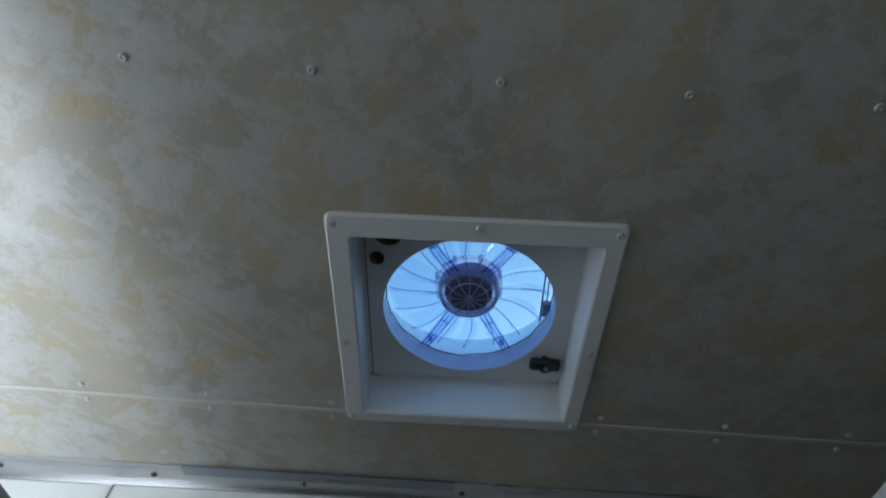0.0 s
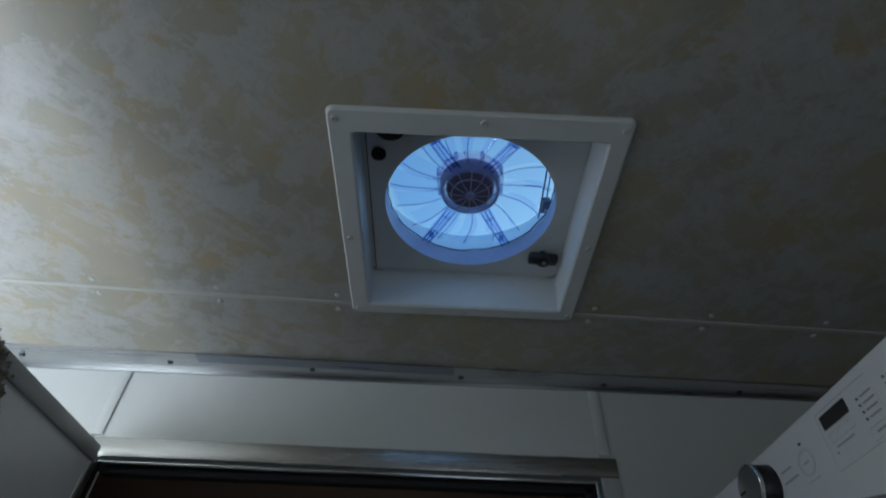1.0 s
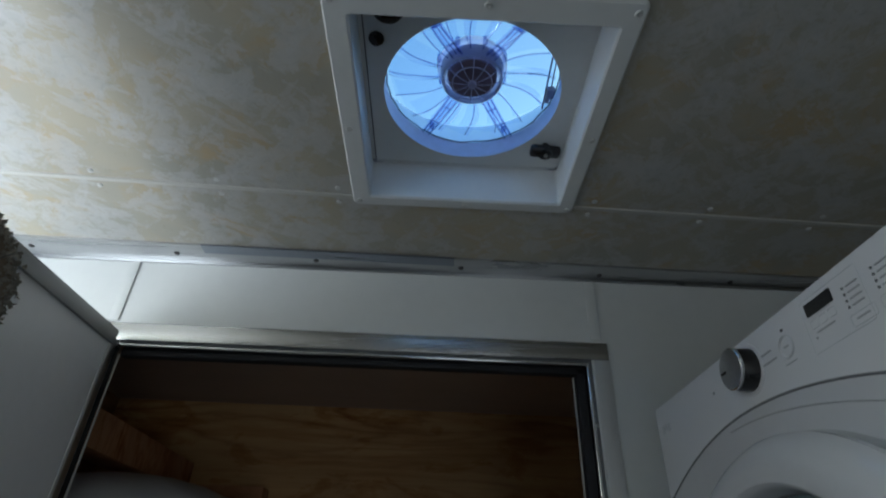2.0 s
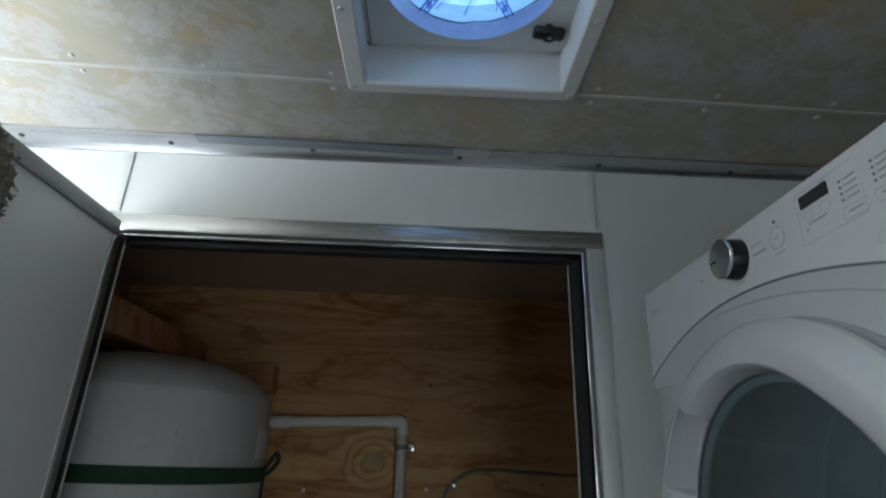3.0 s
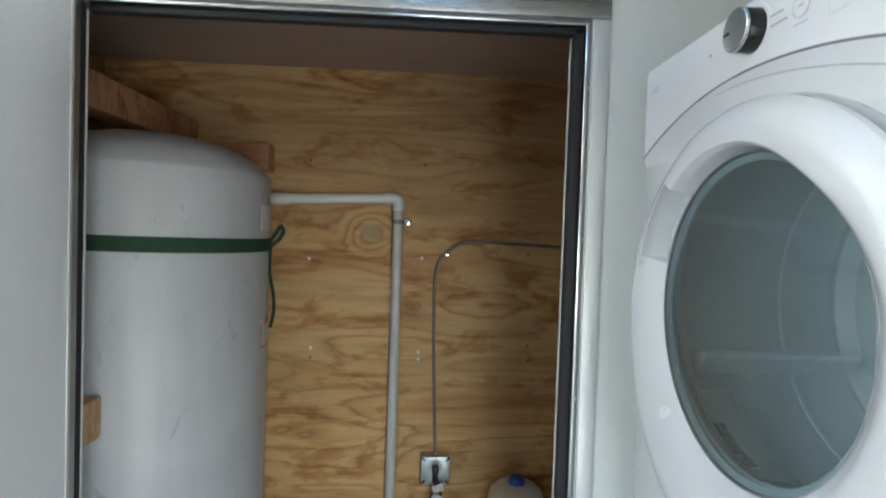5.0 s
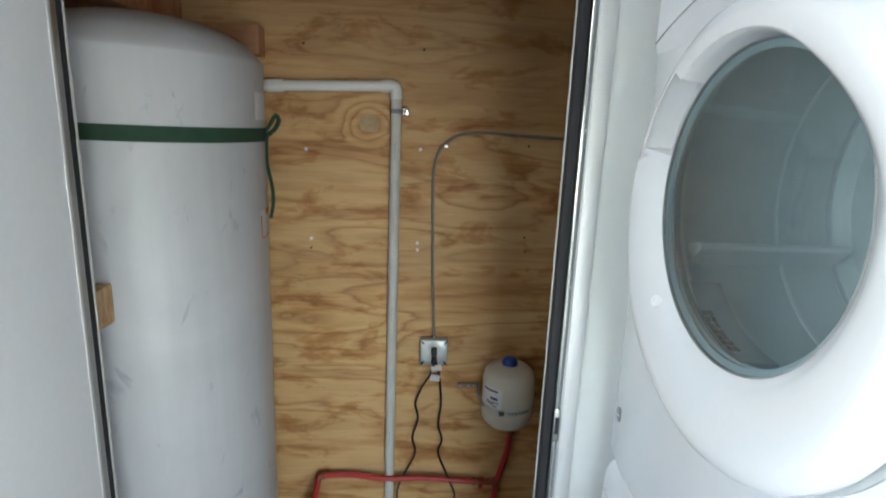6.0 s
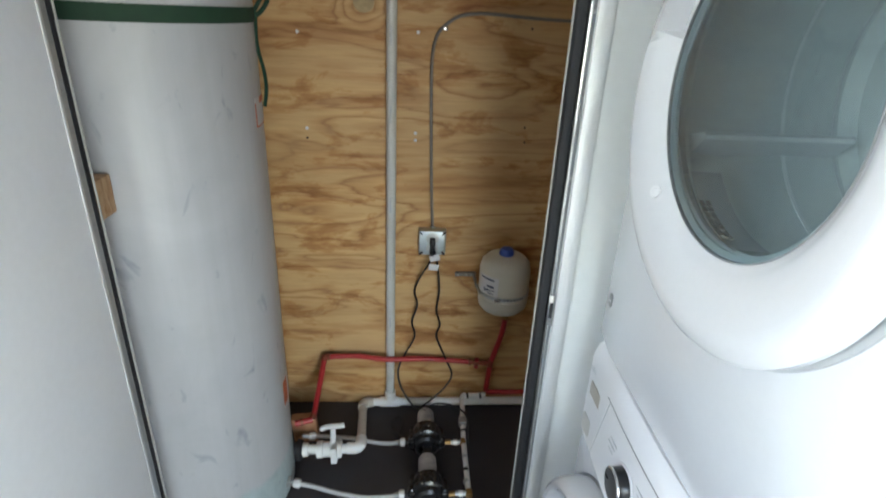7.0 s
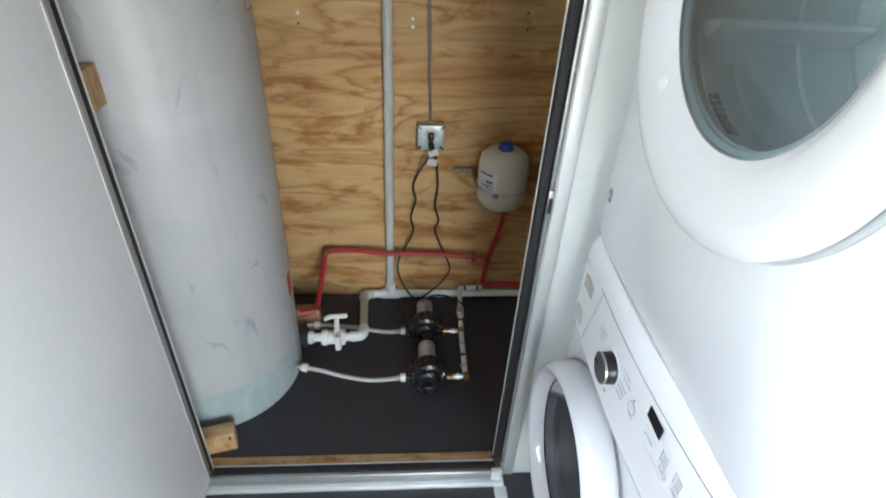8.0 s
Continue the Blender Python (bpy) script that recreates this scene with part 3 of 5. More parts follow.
part("gasket", box((0.3700, WALL_Y + 0.012, 0.06), (0.3890, WALL_Y + 0.034, 2.140), 0.003), M_RUBBER, frame_ob, "black rubber gasket")
part("gasket", box((-0.570, WALL_Y + 0.012, 2.126), (0.3895, WALL_Y + 0.034, 2.1405), 0.003), M_RUBBER, frame_ob, "black rubber gasket")
part("gasket", box((-0.595, 1.193, 0.06), (-0.5700, 1.209, 2.140), 0.003), M_RUBBER, frame_ob, "black rubber gasket")
part("gasket", box((-0.566, 1.186, 0.040), (0.372, 1.2105, 0.061), 0.003), M_RUBBER, frame_ob, "black rubber gasket")
part("lip", box((0.3672, WALL_Y + 0.031, 0.06), (0.3698, WALL_Y + 0.036, 2.126)), M_STRIP, frame_ob, "thin pale lip")
part("lip", box((-0.5700, 1.2085, 0.06), (-0.5678, 1.2125, 2.126)), M_STRIP, frame_ob, "thin pale lip")
part("lip", box((-0.564, 1.2108, 0.058), (0.368, 1.2135, 0.0625)), M_STRIP, frame_ob, "thin pale lip")
strike = part("strike_plate", box((0.3885, WALL_Y - 0.003, 1.045), (0.4025, WALL_Y + 0.0035, 1.125), 0.002), M_SCREW, frame_ob, "worn steel strike plate")
part("slot", box((0.3915, WALL_Y - 0.0045, 1.065), (0.3995, WALL_Y - 0.0025, 1.105)), M_RUBBER, strike)
for z in (0.45, 0.80, 1.40, 1.72, 2.02):
    screw(frame_ob, (0.3995, WALL_Y + 0.0035, z), (0, -1, 0), SCREW_SMALL)
for z in (0.34, 0.72, 1.13, 1.55, 1.95):
    screw(frame_ob, (-0.570, 1.176, z), (1, 0, 0), SCREW_SMALL)
sill = part("threshold", box((-0.600, 1.1695, 0.0), (0.400, 1.1855, 0.056), 0.004, 3), M_THRESH, frame_ob, "streaked worn aluminium threshold")
part("nosing", box((-0.600, 1.1485, 0.0), (0.400, 1.1690, 0.020), 0.003, 3), M_SILL, sill, "rolled aluminium nosing")
for k in range(2):
    part("groove", box((-0.598, 1.1745 + k * 0.005, 0.0555), (0.398, 1.1755 + k * 0.005, 0.0566)), M_SEAM, sill)
part("groove", box((-0.598, 1.1688, 0.030), (0.398, 1.1700, 0.0315)), M_SEAM, sill)
part("end_cap", box((0.358, 1.1640, 0.0), (0.392, 1.1850, 0.0595), 0.003), M_SILL, sill, "bright corner cap")
for k in range(9):
    part("tread_mark", box((-0.46 + k * 0.021, 1.1640, 0.0195), (-0.458 + k * 0.021, 1.1685, 0.0212), 0.0004), M_SILL, sill)
for x in (-0.45, -0.30, -0.10, 0.12, 0.30):
    screw(sill, (x, 1.1775, 0.056), (0, 0, 1), SCREW_SMALL)
side_trim = solid("trim", box((0.366, 0.62, 0.0), (0.408, 1.1475, 0.006), 0.002), M_SILL, "aluminium floor strip beside the washer", kind="structure")
screw(side_trim, (0.383, 1.05, 0.006), (0, 0, 1), SCREW_SMALL)

# ---------------------------------------------------------------- the door leaf, standing open
leaf = thing("door_1", (-0.58, 1.165, 0.07), "white closet door with aluminium edging, standing open", "door", kind="structure")
part("leaf_panel", box((-0.600, 0.275, 0.085), (-0.5615, 1.150, 2.128), 0.001), M_LEAF, leaf)
part("edge_rail", box((-0.603, 0.275, 2.128), (-0.5570, 1.162, 2.158), 0.0015), M_RAIL, leaf, "aluminium edge rail")
part("edge_rail", box((-0.603, 0.275, 0.072), (-0.5590, 1.162, 0.085), 0.0015), M_ALUV, leaf, "aluminium edge rail")
part("edge_stile", box((-0.603, 1.150, 0.085), (-0.5600, 1.159, 2.128), 0.001), M_ALUV, leaf, "aluminium edge stile")
part("edge_stile", box((-0.603, 0.262, 0.072), (-0.5590, 0.275, 2.150), 0.001), M_ALUV, leaf, "aluminium edge stile")
for y in (0.35, 0.62, 0.90, 1.12):
    screw(leaf, (-0.5590, y, 2.139), (1, 0, 0), SCREW_SMALL)

# dried wreath hung near the top of the leaf
wreath = thing("wreath", (-0.555, 0.778, 1.94), "brown dried moss and flower wreath on the door", "wreath")
rng = random.Random(5)
ring = bmesh.new()
tube([(-0.540, 0.746 + 0.084 * math.cos(a), 2.050 + 0.084 * math.sin(a)) for a in [k * math.tau / 24 for k in range(25)]], 0.013, 10, ring, True, None, 0.0)
part("ring", ring, surface("burlap", (0.21, 0.165, 0.115), 0.85, var=0.4, scale=40, grain=420, bump=0.7), wreath, "burlap-wrapped ring")
tuft = bmesh.new()
for k in range(1800):
    a = radians(rng.uniform(-50, 210))
    rr = 0.086 + rng.gauss(0, 0.007)
    c = Vector((-0.538 + rng.uniform(-0.014, 0.012), 0.746 + rr * math.cos(a), 2.050 + rr * math.sin(a)))
    d = Vector((rng.uniform(0.0, 0.9), rng.gauss(0, 1), rng.gauss(0, 1))).normalized()
    s = d.orthogonal().normalized() * rng.uniform(0.003, 0.006)
    n = d.cross(s).normalized() * 0.003
    L = rng.uniform(0.005, 0.011)
    vs = [tuft.verts.new(q) for q in (c, c + d * L * 0.45 + s + n, c + d * L, c + d * L * 0.45 - s + n)]
    tuft.faces.new((vs[0], vs[1], vs[3]))
    tuft.faces.new((vs[1], vs[2], vs[3]))
tagged(part("moss", tuft, surface("dried_flowers", (0.30, 0.28, 0.235), 0.85, var=0.5, scale=60, grain=200, bump=0.4), wreath), kind="stuff")

# ---------------------------------------------------------------- roof vent
vent = thing("roof_vent", (0.115, 0.741, CEIL_Z), "white plastic roof vent with clear fan and domed lid", "roof vent")
PZ, VC, VR = 2.432, (0.118, 0.759), 0.1465
def rounded(x0, x1, y0, y1, r, n=4):
    """Corner points of a rectangle with rounded corners, in one turn."""
    out = []
    for cx, cy, a0 in ((x1 - r, y1 - r, 0), (x0 + r, y1 - r, 90), (x0 + r, y0 + r, 180), (x1 - r, y0 + r, 270)):
        out += [(cx + r * math.cos(radians(a0 + 90 * k / n)), cy + r * math.sin(radians(a0 + 90 * k / n))) for k in range(n + 1)]
    return out


bm = bmesh.new()
rows = []
for x0, x1, y0, y1, z, r in ((VX0, VX1, VY0, VY1, CEIL_Z, 0.010), (VX0, VX1, VY0, VY1, CEIL_Z - 0.004, 0.010), (VX0 + 0.003, VX1 - 0.003, VY0 + 0.003, VY1 - 0.003, CEIL_Z - 0.0075, 0.009),
                             (OX0 - 0.003, OX1 + 0.003, OY0 - 0.003, OY1 + 0.003, CEIL_Z - 0.0075, 0.006), (OX0, OX1, OY0, OY1, CEIL_Z - 0.004, 0.005),
                             (OX0 - 0.004, OX1 + 0.004, OY0 - 0.004, OY1 + 0.004, PZ, 0.006)):
    rows.append([bm.verts.new((x, y, z)) for x, y in rounded(x0, x1, y0, y1, r)])
for r0, r1 in zip(rows, rows[1:]):
    for i in range(len(r0)):
        j = (i + 1) % len(r0)
        bm.faces.new((r0[i], r0[j], r1[j], r1[i]))
garnish = part("trim_frame", bm, M_VENT, vent, "white ceiling trim frame", 20)
for x, y in ((VX0 + 0.012, VY0 + 0.016), (0.121, VY0 + 0.014), (VX1 - 0.012, VY0 + 0.016), (VX0 + 0.013, 0.760), (VX1 - 0.012, 0.760),
             (VX0 + 0.012, VY1 - 0.014), (0.118, VY1 - 0.012), (VX1 - 0.012, VY1 - 0.014)):
    screw(garnish, (x, y, CEIL_Z - 0.0075), (0, 0, -1), SCREW_WHITE)


def plate_with_hole(x0, x1, y0, y1, c, r, z, seg=64):
    bm = bmesh.new()
    inner, outer = [], []
    for i in range(seg):
        a = (i + 0.5) * math.tau / seg
        ca, sa = math.cos(a), math.sin(a)
        k = min((x1 - c[0]) / ca if ca > 1e-9 else (x0 - c[0]) / ca if ca < -1e-9 else 9, (y1 - c[1]) / sa if sa > 1e-9 else (y0 - c[1]) / sa if sa < -1e-9 else 9)
        inner.append(bm.verts.new((c[0] + r * ca, c[1] + r * sa, z)))
        outer.append(bm.verts.new((c[0] + k * ca, c[1] + k * sa, z)))
    for i in range(seg):
        j = (i + 1) % seg
        bm.faces.new((inner[i], outer[i], outer[j], inner[j]))
    return bm


part("inner_plate", plate_with_hole(OX0 - 0.004, OX1 + 0.004, OY0 - 0.004, OY1 + 0.004, VC, VR, PZ), M_VENT, vent, "white inner plate")
part("plate_gap", box((OX0 + 0.001, OY1 - 0.003, PZ - 0.0015), (OX1 - 0.001, OY1 - 0.001, PZ + 0.0)), M_PRINTL, vent)
part("plate_gap", box((OX0 + 0.002, OY0, PZ - 0.0015), (OX0 + 0.004, OY1 - 0.004, PZ + 0.0)), M_SEAM, vent)
# the ring's blue is sky light put into its white plastic
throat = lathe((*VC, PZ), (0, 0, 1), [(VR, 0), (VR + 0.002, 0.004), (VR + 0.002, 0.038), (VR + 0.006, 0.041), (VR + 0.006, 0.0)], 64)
part("throat_ring", throat, surface("sky_tinted_ring", (0.60, 0.66, 0.92), 0.4, var=0.14, scale=14, grain=50), vent, "white throat ring with the sky's blue in its colour")
wob = random.Random(11)
edge = [(VC[0] + (VR + wob.uniform(-0.0015, 0.002)) * math.cos(k * math.tau / 60), VC[1] + (VR + wob.uniform(-0.0015, 0.002)) * math.sin(k * math.tau / 60), PZ + 0.039 + wob.uniform(-0.001, 0.0015)) for k in range(60)]
part("throat_seal", tube(edge + [edge[0]], 0.0013, 5, None, False), M_HUBLINE, vent, "uneven dark seal at the throat's upper edge")
part("hub_drum", lathe((*VC, 2.476), (0, 0, 1), [(0.0, 0.0), (0.040, 0.0), (0.043, 0.004), (0.043, 0.030), (0.038, 0.036), (0.0, 0.037)], 32), M_HUB, vent, "dark fan motor")
part("hub_shell", lathe((*VC, 2.470), (0, 0, 1), [(0.050, 0.0), (0.052, 0.002), (0.055, 0.028), (0.053, 0.029), (0.049, 0.004)], 40, close=True), M_SHELL, vent, "smoky clear hub shell")
part("hub_collar", lathe((*VC, 2.502), (0, 0, 1), [(0.046, -0.002), (0.060, 0.0), (0.061, 0.005), (0.057, 0.013), (0.046, 0.014)], 40, close=True), M_SHELL, vent, "smoky clear collar")
for k in range(8):
    a = k * math.tau / 8 + 0.3
    c, sn = math.cos(a), math.sin(a)
    part("collar_lug", cyl((VC[0] + 0.060 * c, VC[1] + 0.060 * sn, 2.497), (VC[0] + 0.060 * c, VC[1] + 0.060 * sn, 2.512), 0.0042, seg=10), M_RIB, vent)
BLADES = 16
for k in range(BLADES):
    a = k * math.tau / BLADES + 0.12
    wave = lambda i: 0.14 * (i / 6) ** 1.6 + 0.014 * math.sin(i * 0.9 + k * 2.3)
    reach = lambda i: 0.054 + i * 0.0150
    bm = bmesh.new()
    grid = []
    for i in range(7):
        row = []
        for j in range(4):
            b = a + wave(i) + (j / 3 - 0.5) * 0.50
            row.append(bm.verts.new((VC[0] + reach(i) * math.cos(b), VC[1] + reach(i) * math.sin(b), 2.500 + (j / 3 - 0.5) * 0.026)))
        grid.append(row)
    for g0, g1 in zip(grid, grid[1:]):
        for j in range(3):
            bm.faces.new((g0[j], g0[j + 1], g1[j + 1], g1[j]))
    blade = part("fan_blade", bm, M_BLADE, vent, "clear blue-tinted fan blade")
    rim = [(VC[0] + reach(i) * math.cos(a + wave(i) - 0.25), VC[1] + reach(i) * math.sin(a + wave(i) - 0.25), 2.487) for i in range(7)]
    part("blade_edge", tube(rim, 0.0011, 6), M_RIB, blade)
    if k % 4 in (0, 1):
        fold = bmesh.new()
        grid = []
        for i in range(7):
            b0, wide = a + wave(i) - 0.25, 0.05 + 0.07 * math.sin(math.pi * i / 6)
            grid.append([fold.verts.new((VC[0] + reach(i) * math.cos(b0 - w), VC[1] + reach(i) * math.sin(b0 - w), z)) for w, z in ((0.0, 2.487), (wide * 0.5, 2.483), (wide, 2.489))])
        for g0, g1 in zip(grid, grid[1:]):
            for j in range(2):
                fold.faces.new((g0[j], g0[j + 1], g1[j + 1], g1[j]))
        part("blade_fold", fold, M_ARM, blade, "violet-tinted folded lip")
for deg in (58, 122, 238, 302):
    a = radians(deg)
    c, s = math.cos(a), math.sin(a)
    p = lambda r, z, w: (VC[0] + r * c - w * s, VC[1] + r * s + w * c, z)
    arm = tube([p(0.050, 2.478, -0.0085), p(0.10, 2.470, -0.0075), p(0.148, 2.468, -0.0065)], 0.0016, 6)
    tube([p(0.050, 2.478, 0.0085), p(0.10, 2.470, 0.0075), p(0.148, 2.468, 0.0065)], 0.0016, 6, arm)
    tube([p(0.056, 2.479, 0.0), p(0.10, 2.472, 0.0), p(0.146, 2.470, 0.0)], 0.0010, 6, arm)
    holder = part("support_arm", arm, M_RIB, vent, "clear support arm")
    web = loop_prism([p(0.050, 2.482, -0.0095), p(0.148, 2.471, -0.0075), p(0.148, 2.471, 0.0075), p(0.050, 2.482, 0.0095)], (0, 0, 0.002))
    part("web", web, M_ARM, holder)
    for r in (0.078, 0.118):
        part("rung", cyl(p(r, 2.475, -0.008), p(r, 2.475, 0.008), 0.0014, seg=8), M_RIB, holder)
    part("bolt", cyl(p(0.126, 2.464, 0), p(0.126, 2.474, 0), 0.0045, seg=10), M_RIB, holder)
# opaque pale violet stands in for clear plastic lit by the sky
M_GUARD = surface("sky_lit_guard", (0.46, 0.48, 0.68), 0.3, var=0.25, scale=40)
guard = part("hub_guard", cyl((*VC, 2.458), (*VC, 2.466), 0.007, seg=14), M_GUARD, vent, "spoked guard, its sky glow put into opaque violet")
for r, z in ((0.048, 2.470), (0.051, 2.480), (0.034, 2.464)):
    part("guard_ring", tube([(VC[0] + r * math.cos(q * math.tau / 28), VC[1] + r * math.sin(q * math.tau / 28), z) for q in range(29)], 0.0012, 6, None, False), M_GUARD, guard)
for k in range(12):
    a = k * math.tau / 12
    part("guard_spoke", tube([(VC[0] + r * math.cos(a), VC[1] + r * math.sin(a), z) for r, z in ((0.004, 2.461), (0.030, 2.463), (0.051, 2.474))], 0.0009, 6), M_GUARD, guard)
# unseen roof sheet and raised flange, added to keep low sun off the hub
solid("roof", plate_with_hole(WEST - 0.05, EAST + 0.05, SOUTH - 0.05, PLY_Y + 0.05, VC, 0.185, 2.440), M_STEEL, "galvanised sheet roof", kind="structure")
# sky light is put into the flange colour as blue
part("roof_flange", lathe((*VC, 2.441), (0, 0, 1), [(0.186, 0.0), (0.186, 0.110), (0.200, 0.112), (0.200, 0.0)], 40, close=True), surface("sky_tinted_flange", (0.62, 0.72, 0.94), 0.4, var=0.05, scale=8), vent, "roof flange with the sky's blue in its colour")
dome = lathe((*VC, 2.552), (0, 0, 1), [(0.205, 0.0), (0.205, 0.030), (0.195, 0.050), (0.150, 0.066), (0.080, 0.074), (0.0, 0.076)], 40)
part("dome_lid", dome, M_DOME, vent, "clear domed lid")
lift = cyl((0.259, 0.745, 2.530), (0.262, 0.866, 2.530), 0.0017, seg=8)
cyl((0.267, 0.748, 2.530), (0.271, 0.850, 2.530), 0.0013, seg=8, bm=lift)
box((0.262, 0.814, 2.522), (0.278, 0.838, 2.536), 0.004, bm=lift)
box((0.262, 0.838, 2.524), (0.270, 0.848, 2.532), 0.002, bm=lift)
part("lift_arm", lift, M_HUB, vent, "dark lid lift arm")
knob = bmesh.new()
box((0.232, 0.853, 2.408), (0.287, 0.876, 2.425), 0.006, 3, knob, Matrix.Rotation(radians(3), 4, "Z"))
cyl((0.260, 0.8645, 2.406), (0.260, 0.8645, 2.424), 0.0130, seg=24, bm=knob, bevel=0.003)
cyl((0.260, 0.8645, 2.420), (0.260, 0.8645, PZ), 0.0060, seg=18, bm=knob)
crank = part("crank_knob", knob, M_BLACK, vent, "black crank knob")
screw(crank, (0.260, 0.8645, 2.406), (0, 0, -1), SCREW_SMALL)
part("cap", cyl((-0.034, 0.653, 2.424), (-0.034, 0.653, PZ), 0.012, seg=20, bevel=0.003), M_BLACK, vent, "black round cap")
part("cap", cyl((-0.014, 0.600, 2.420), (-0.014, 0.600, PZ), 0.024, seg=24, bevel=0.004), M_BLACK, vent, "black round cap")
# ---------------------------------------------------------------- dryer on washer
def round_rect(y0, y1, z0, z1, r, n=5):
    out = []
    for cy, cz, a0 in ((y1 - r, z1 - r, 0), (y0 + r, z1 - r, 90), (y0 + r, z0 + r, 180), (y1 - r, z0 + r, 270)):
        for i in range(n + 1):
            a = radians(a0 + 90 * i / n)
            out.append((cy + r * math.cos(a), cz + r * math.sin(a)))
    return out


def hollow_body(x0, x1, y0, y1, z0, z1, hole, hr, seg=64):
    """A cabinet with a round opening through its front (at x0)."""
    bm = bmesh.new()
    cy, cz = hole
    b = 0.007
    inner, front, edge, back = [], [], [], []
    for i in range(seg):
        a = (i + 0.5) * math.tau / seg
        ca, sa = math.cos(a), math.sin(a)

        def reach(m):
            k = []
            if ca > 1e-9:
                k.append((y1 - m - cy) / ca)
            if ca < -1e-9:
                k.append((y0 + m - cy) / ca)
            if sa > 1e-9:
                k.append((z1 - m - cz) / sa)
            if sa < -1e-9:
                k.append((z0 + m - cz) / sa)
            return min(k)
        inner.append(bm.verts.new((x0, cy + hr * ca, cz + hr * sa)))
        k = reach(b)
        front.append(bm.verts.new((x0, cy + k * ca, cz + k * sa)))
        k = reach(b * 0.25)
        edge.append(bm.verts.new((x0 + b * 0.3, cy + k * ca, cz + k * sa)))
        k = reach(0)
        back.append((bm.verts.new((x0 + b, cy + k * ca, cz + k * sa)), bm.verts.new((x1, cy + k * ca, cz + k * sa))))
    for i in range(seg):
        j = (i + 1) % seg
        bm.faces.new((inner[i], front[i], front[j], inner[j]))
        bm.faces.new((front[i], edge[i], edge[j], front[j]))
        bm.faces.new((edge[i], back[i][0], back[j][0], edge[j]))
        bm.faces.new((back[i][0], back[i][1], back[j][1], back[j][0]))
    bm.faces.new([b2[1] for b2 in back])
    return bm


def drum(name, parent, cy, cz, r, x0, depth, fins, material, turn=0.0, foot=0.035, fin_material=None):
    ob = part(name, lathe((x0, cy, cz), (1, 0, 0), [(r * 0.86, -0.004), (r * 0.89, 0.006), (r * 0.97, 0.012), (r, 0.05), (r, depth), (r * 0.92, depth + 0.02), (0, depth + 0.03)], 56), material, parent, "grey metal drum")
    for k in range(fins):
        a = turn + k * math.tau / fins
        d, s = Vector((0, math.cos(a), math.sin(a))), Vector((0, -math.sin(a), math.cos(a)))
        o = Vector((x0, cy, cz))
        pts = [o + d * (r * 1.0) + s * foot, o + d * (r * 0.80) + s * 0.006, o + d * (r * 0.785), o + d * (r * 0.80) - s * 0.006, o + d * (r * 1.0) - s * foot]
        fin = loop_prism([p + Vector((0.02, 0, 0)) for p in pts], (depth - 0.03, 0, 0))
        part("baffle", fin, fin_material or M_ENAMEL, ob, "plastic baffle")
    return ob


def on_front(name, parent, x, y0, y1, z0, z1, material, proud=0.0012, r=0.0, label=""):
    """A thin plate on a front that faces -x."""
    bm = loop_prism([(x, y, z) for y, z in round_rect(y0, y1, z0, z1, r or min(y1 - y0, z1 - z0) * 0.2, 3)], (-proud, 0, 0))
    return part(name, bm, material, parent, label)


def outline(name, parent, x, y0, y1, z0, z1, r, material, w=0.0008):
    p = [(x, y, z) for y, z in round_rect(y0, y1, z0, z1, r, 4)]
    return part(name, tube(p + [p[0]], w, 5, None, False), material, parent)


def control_knob(parent, x, y, z, r):
    k = part("knob", lathe((x, y, z), (-1, 0, 0), [(r * 1.02, 0), (r, 0.004), (r * 0.97, 0.021), (r * 0.90, 0.024), (0, 0.024)], 40), M_BLACK, parent, "black knob with a brushed metal face")
    part("knob_face", lathe((x - 0.0236, y, z), (-1, 0, 0), [(r * 0.94, 0), (r * 0.92, 0.0022), (r * 0.84, 0.0016), (0, 0.001)], 40), M_STEEL, k)
    part("knob_rim", lathe((x - 0.021, y, z), (-1, 0, 0), [(r * 0.965, 0), (r * 1.0, 0.001), (r * 0.99, 0.004), (r * 0.94, 0.005)], 40, close=True), M_CHROME, k)
    part("pointer", box((x - 0.0265, y + r * 0.45, z - 0.0014), (x - 0.0245, y + r * 0.85, z + 0.0014)), M_BLACK, k)
    part("knob_collar", lathe((x, y, z), (-1, 0, 0), [(r * 1.02, 0), (r * 1.22, 0), (r * 1.20, 0.0016), (r * 1.02, 0.0016)], 40), M_PANEL, parent)
    return k


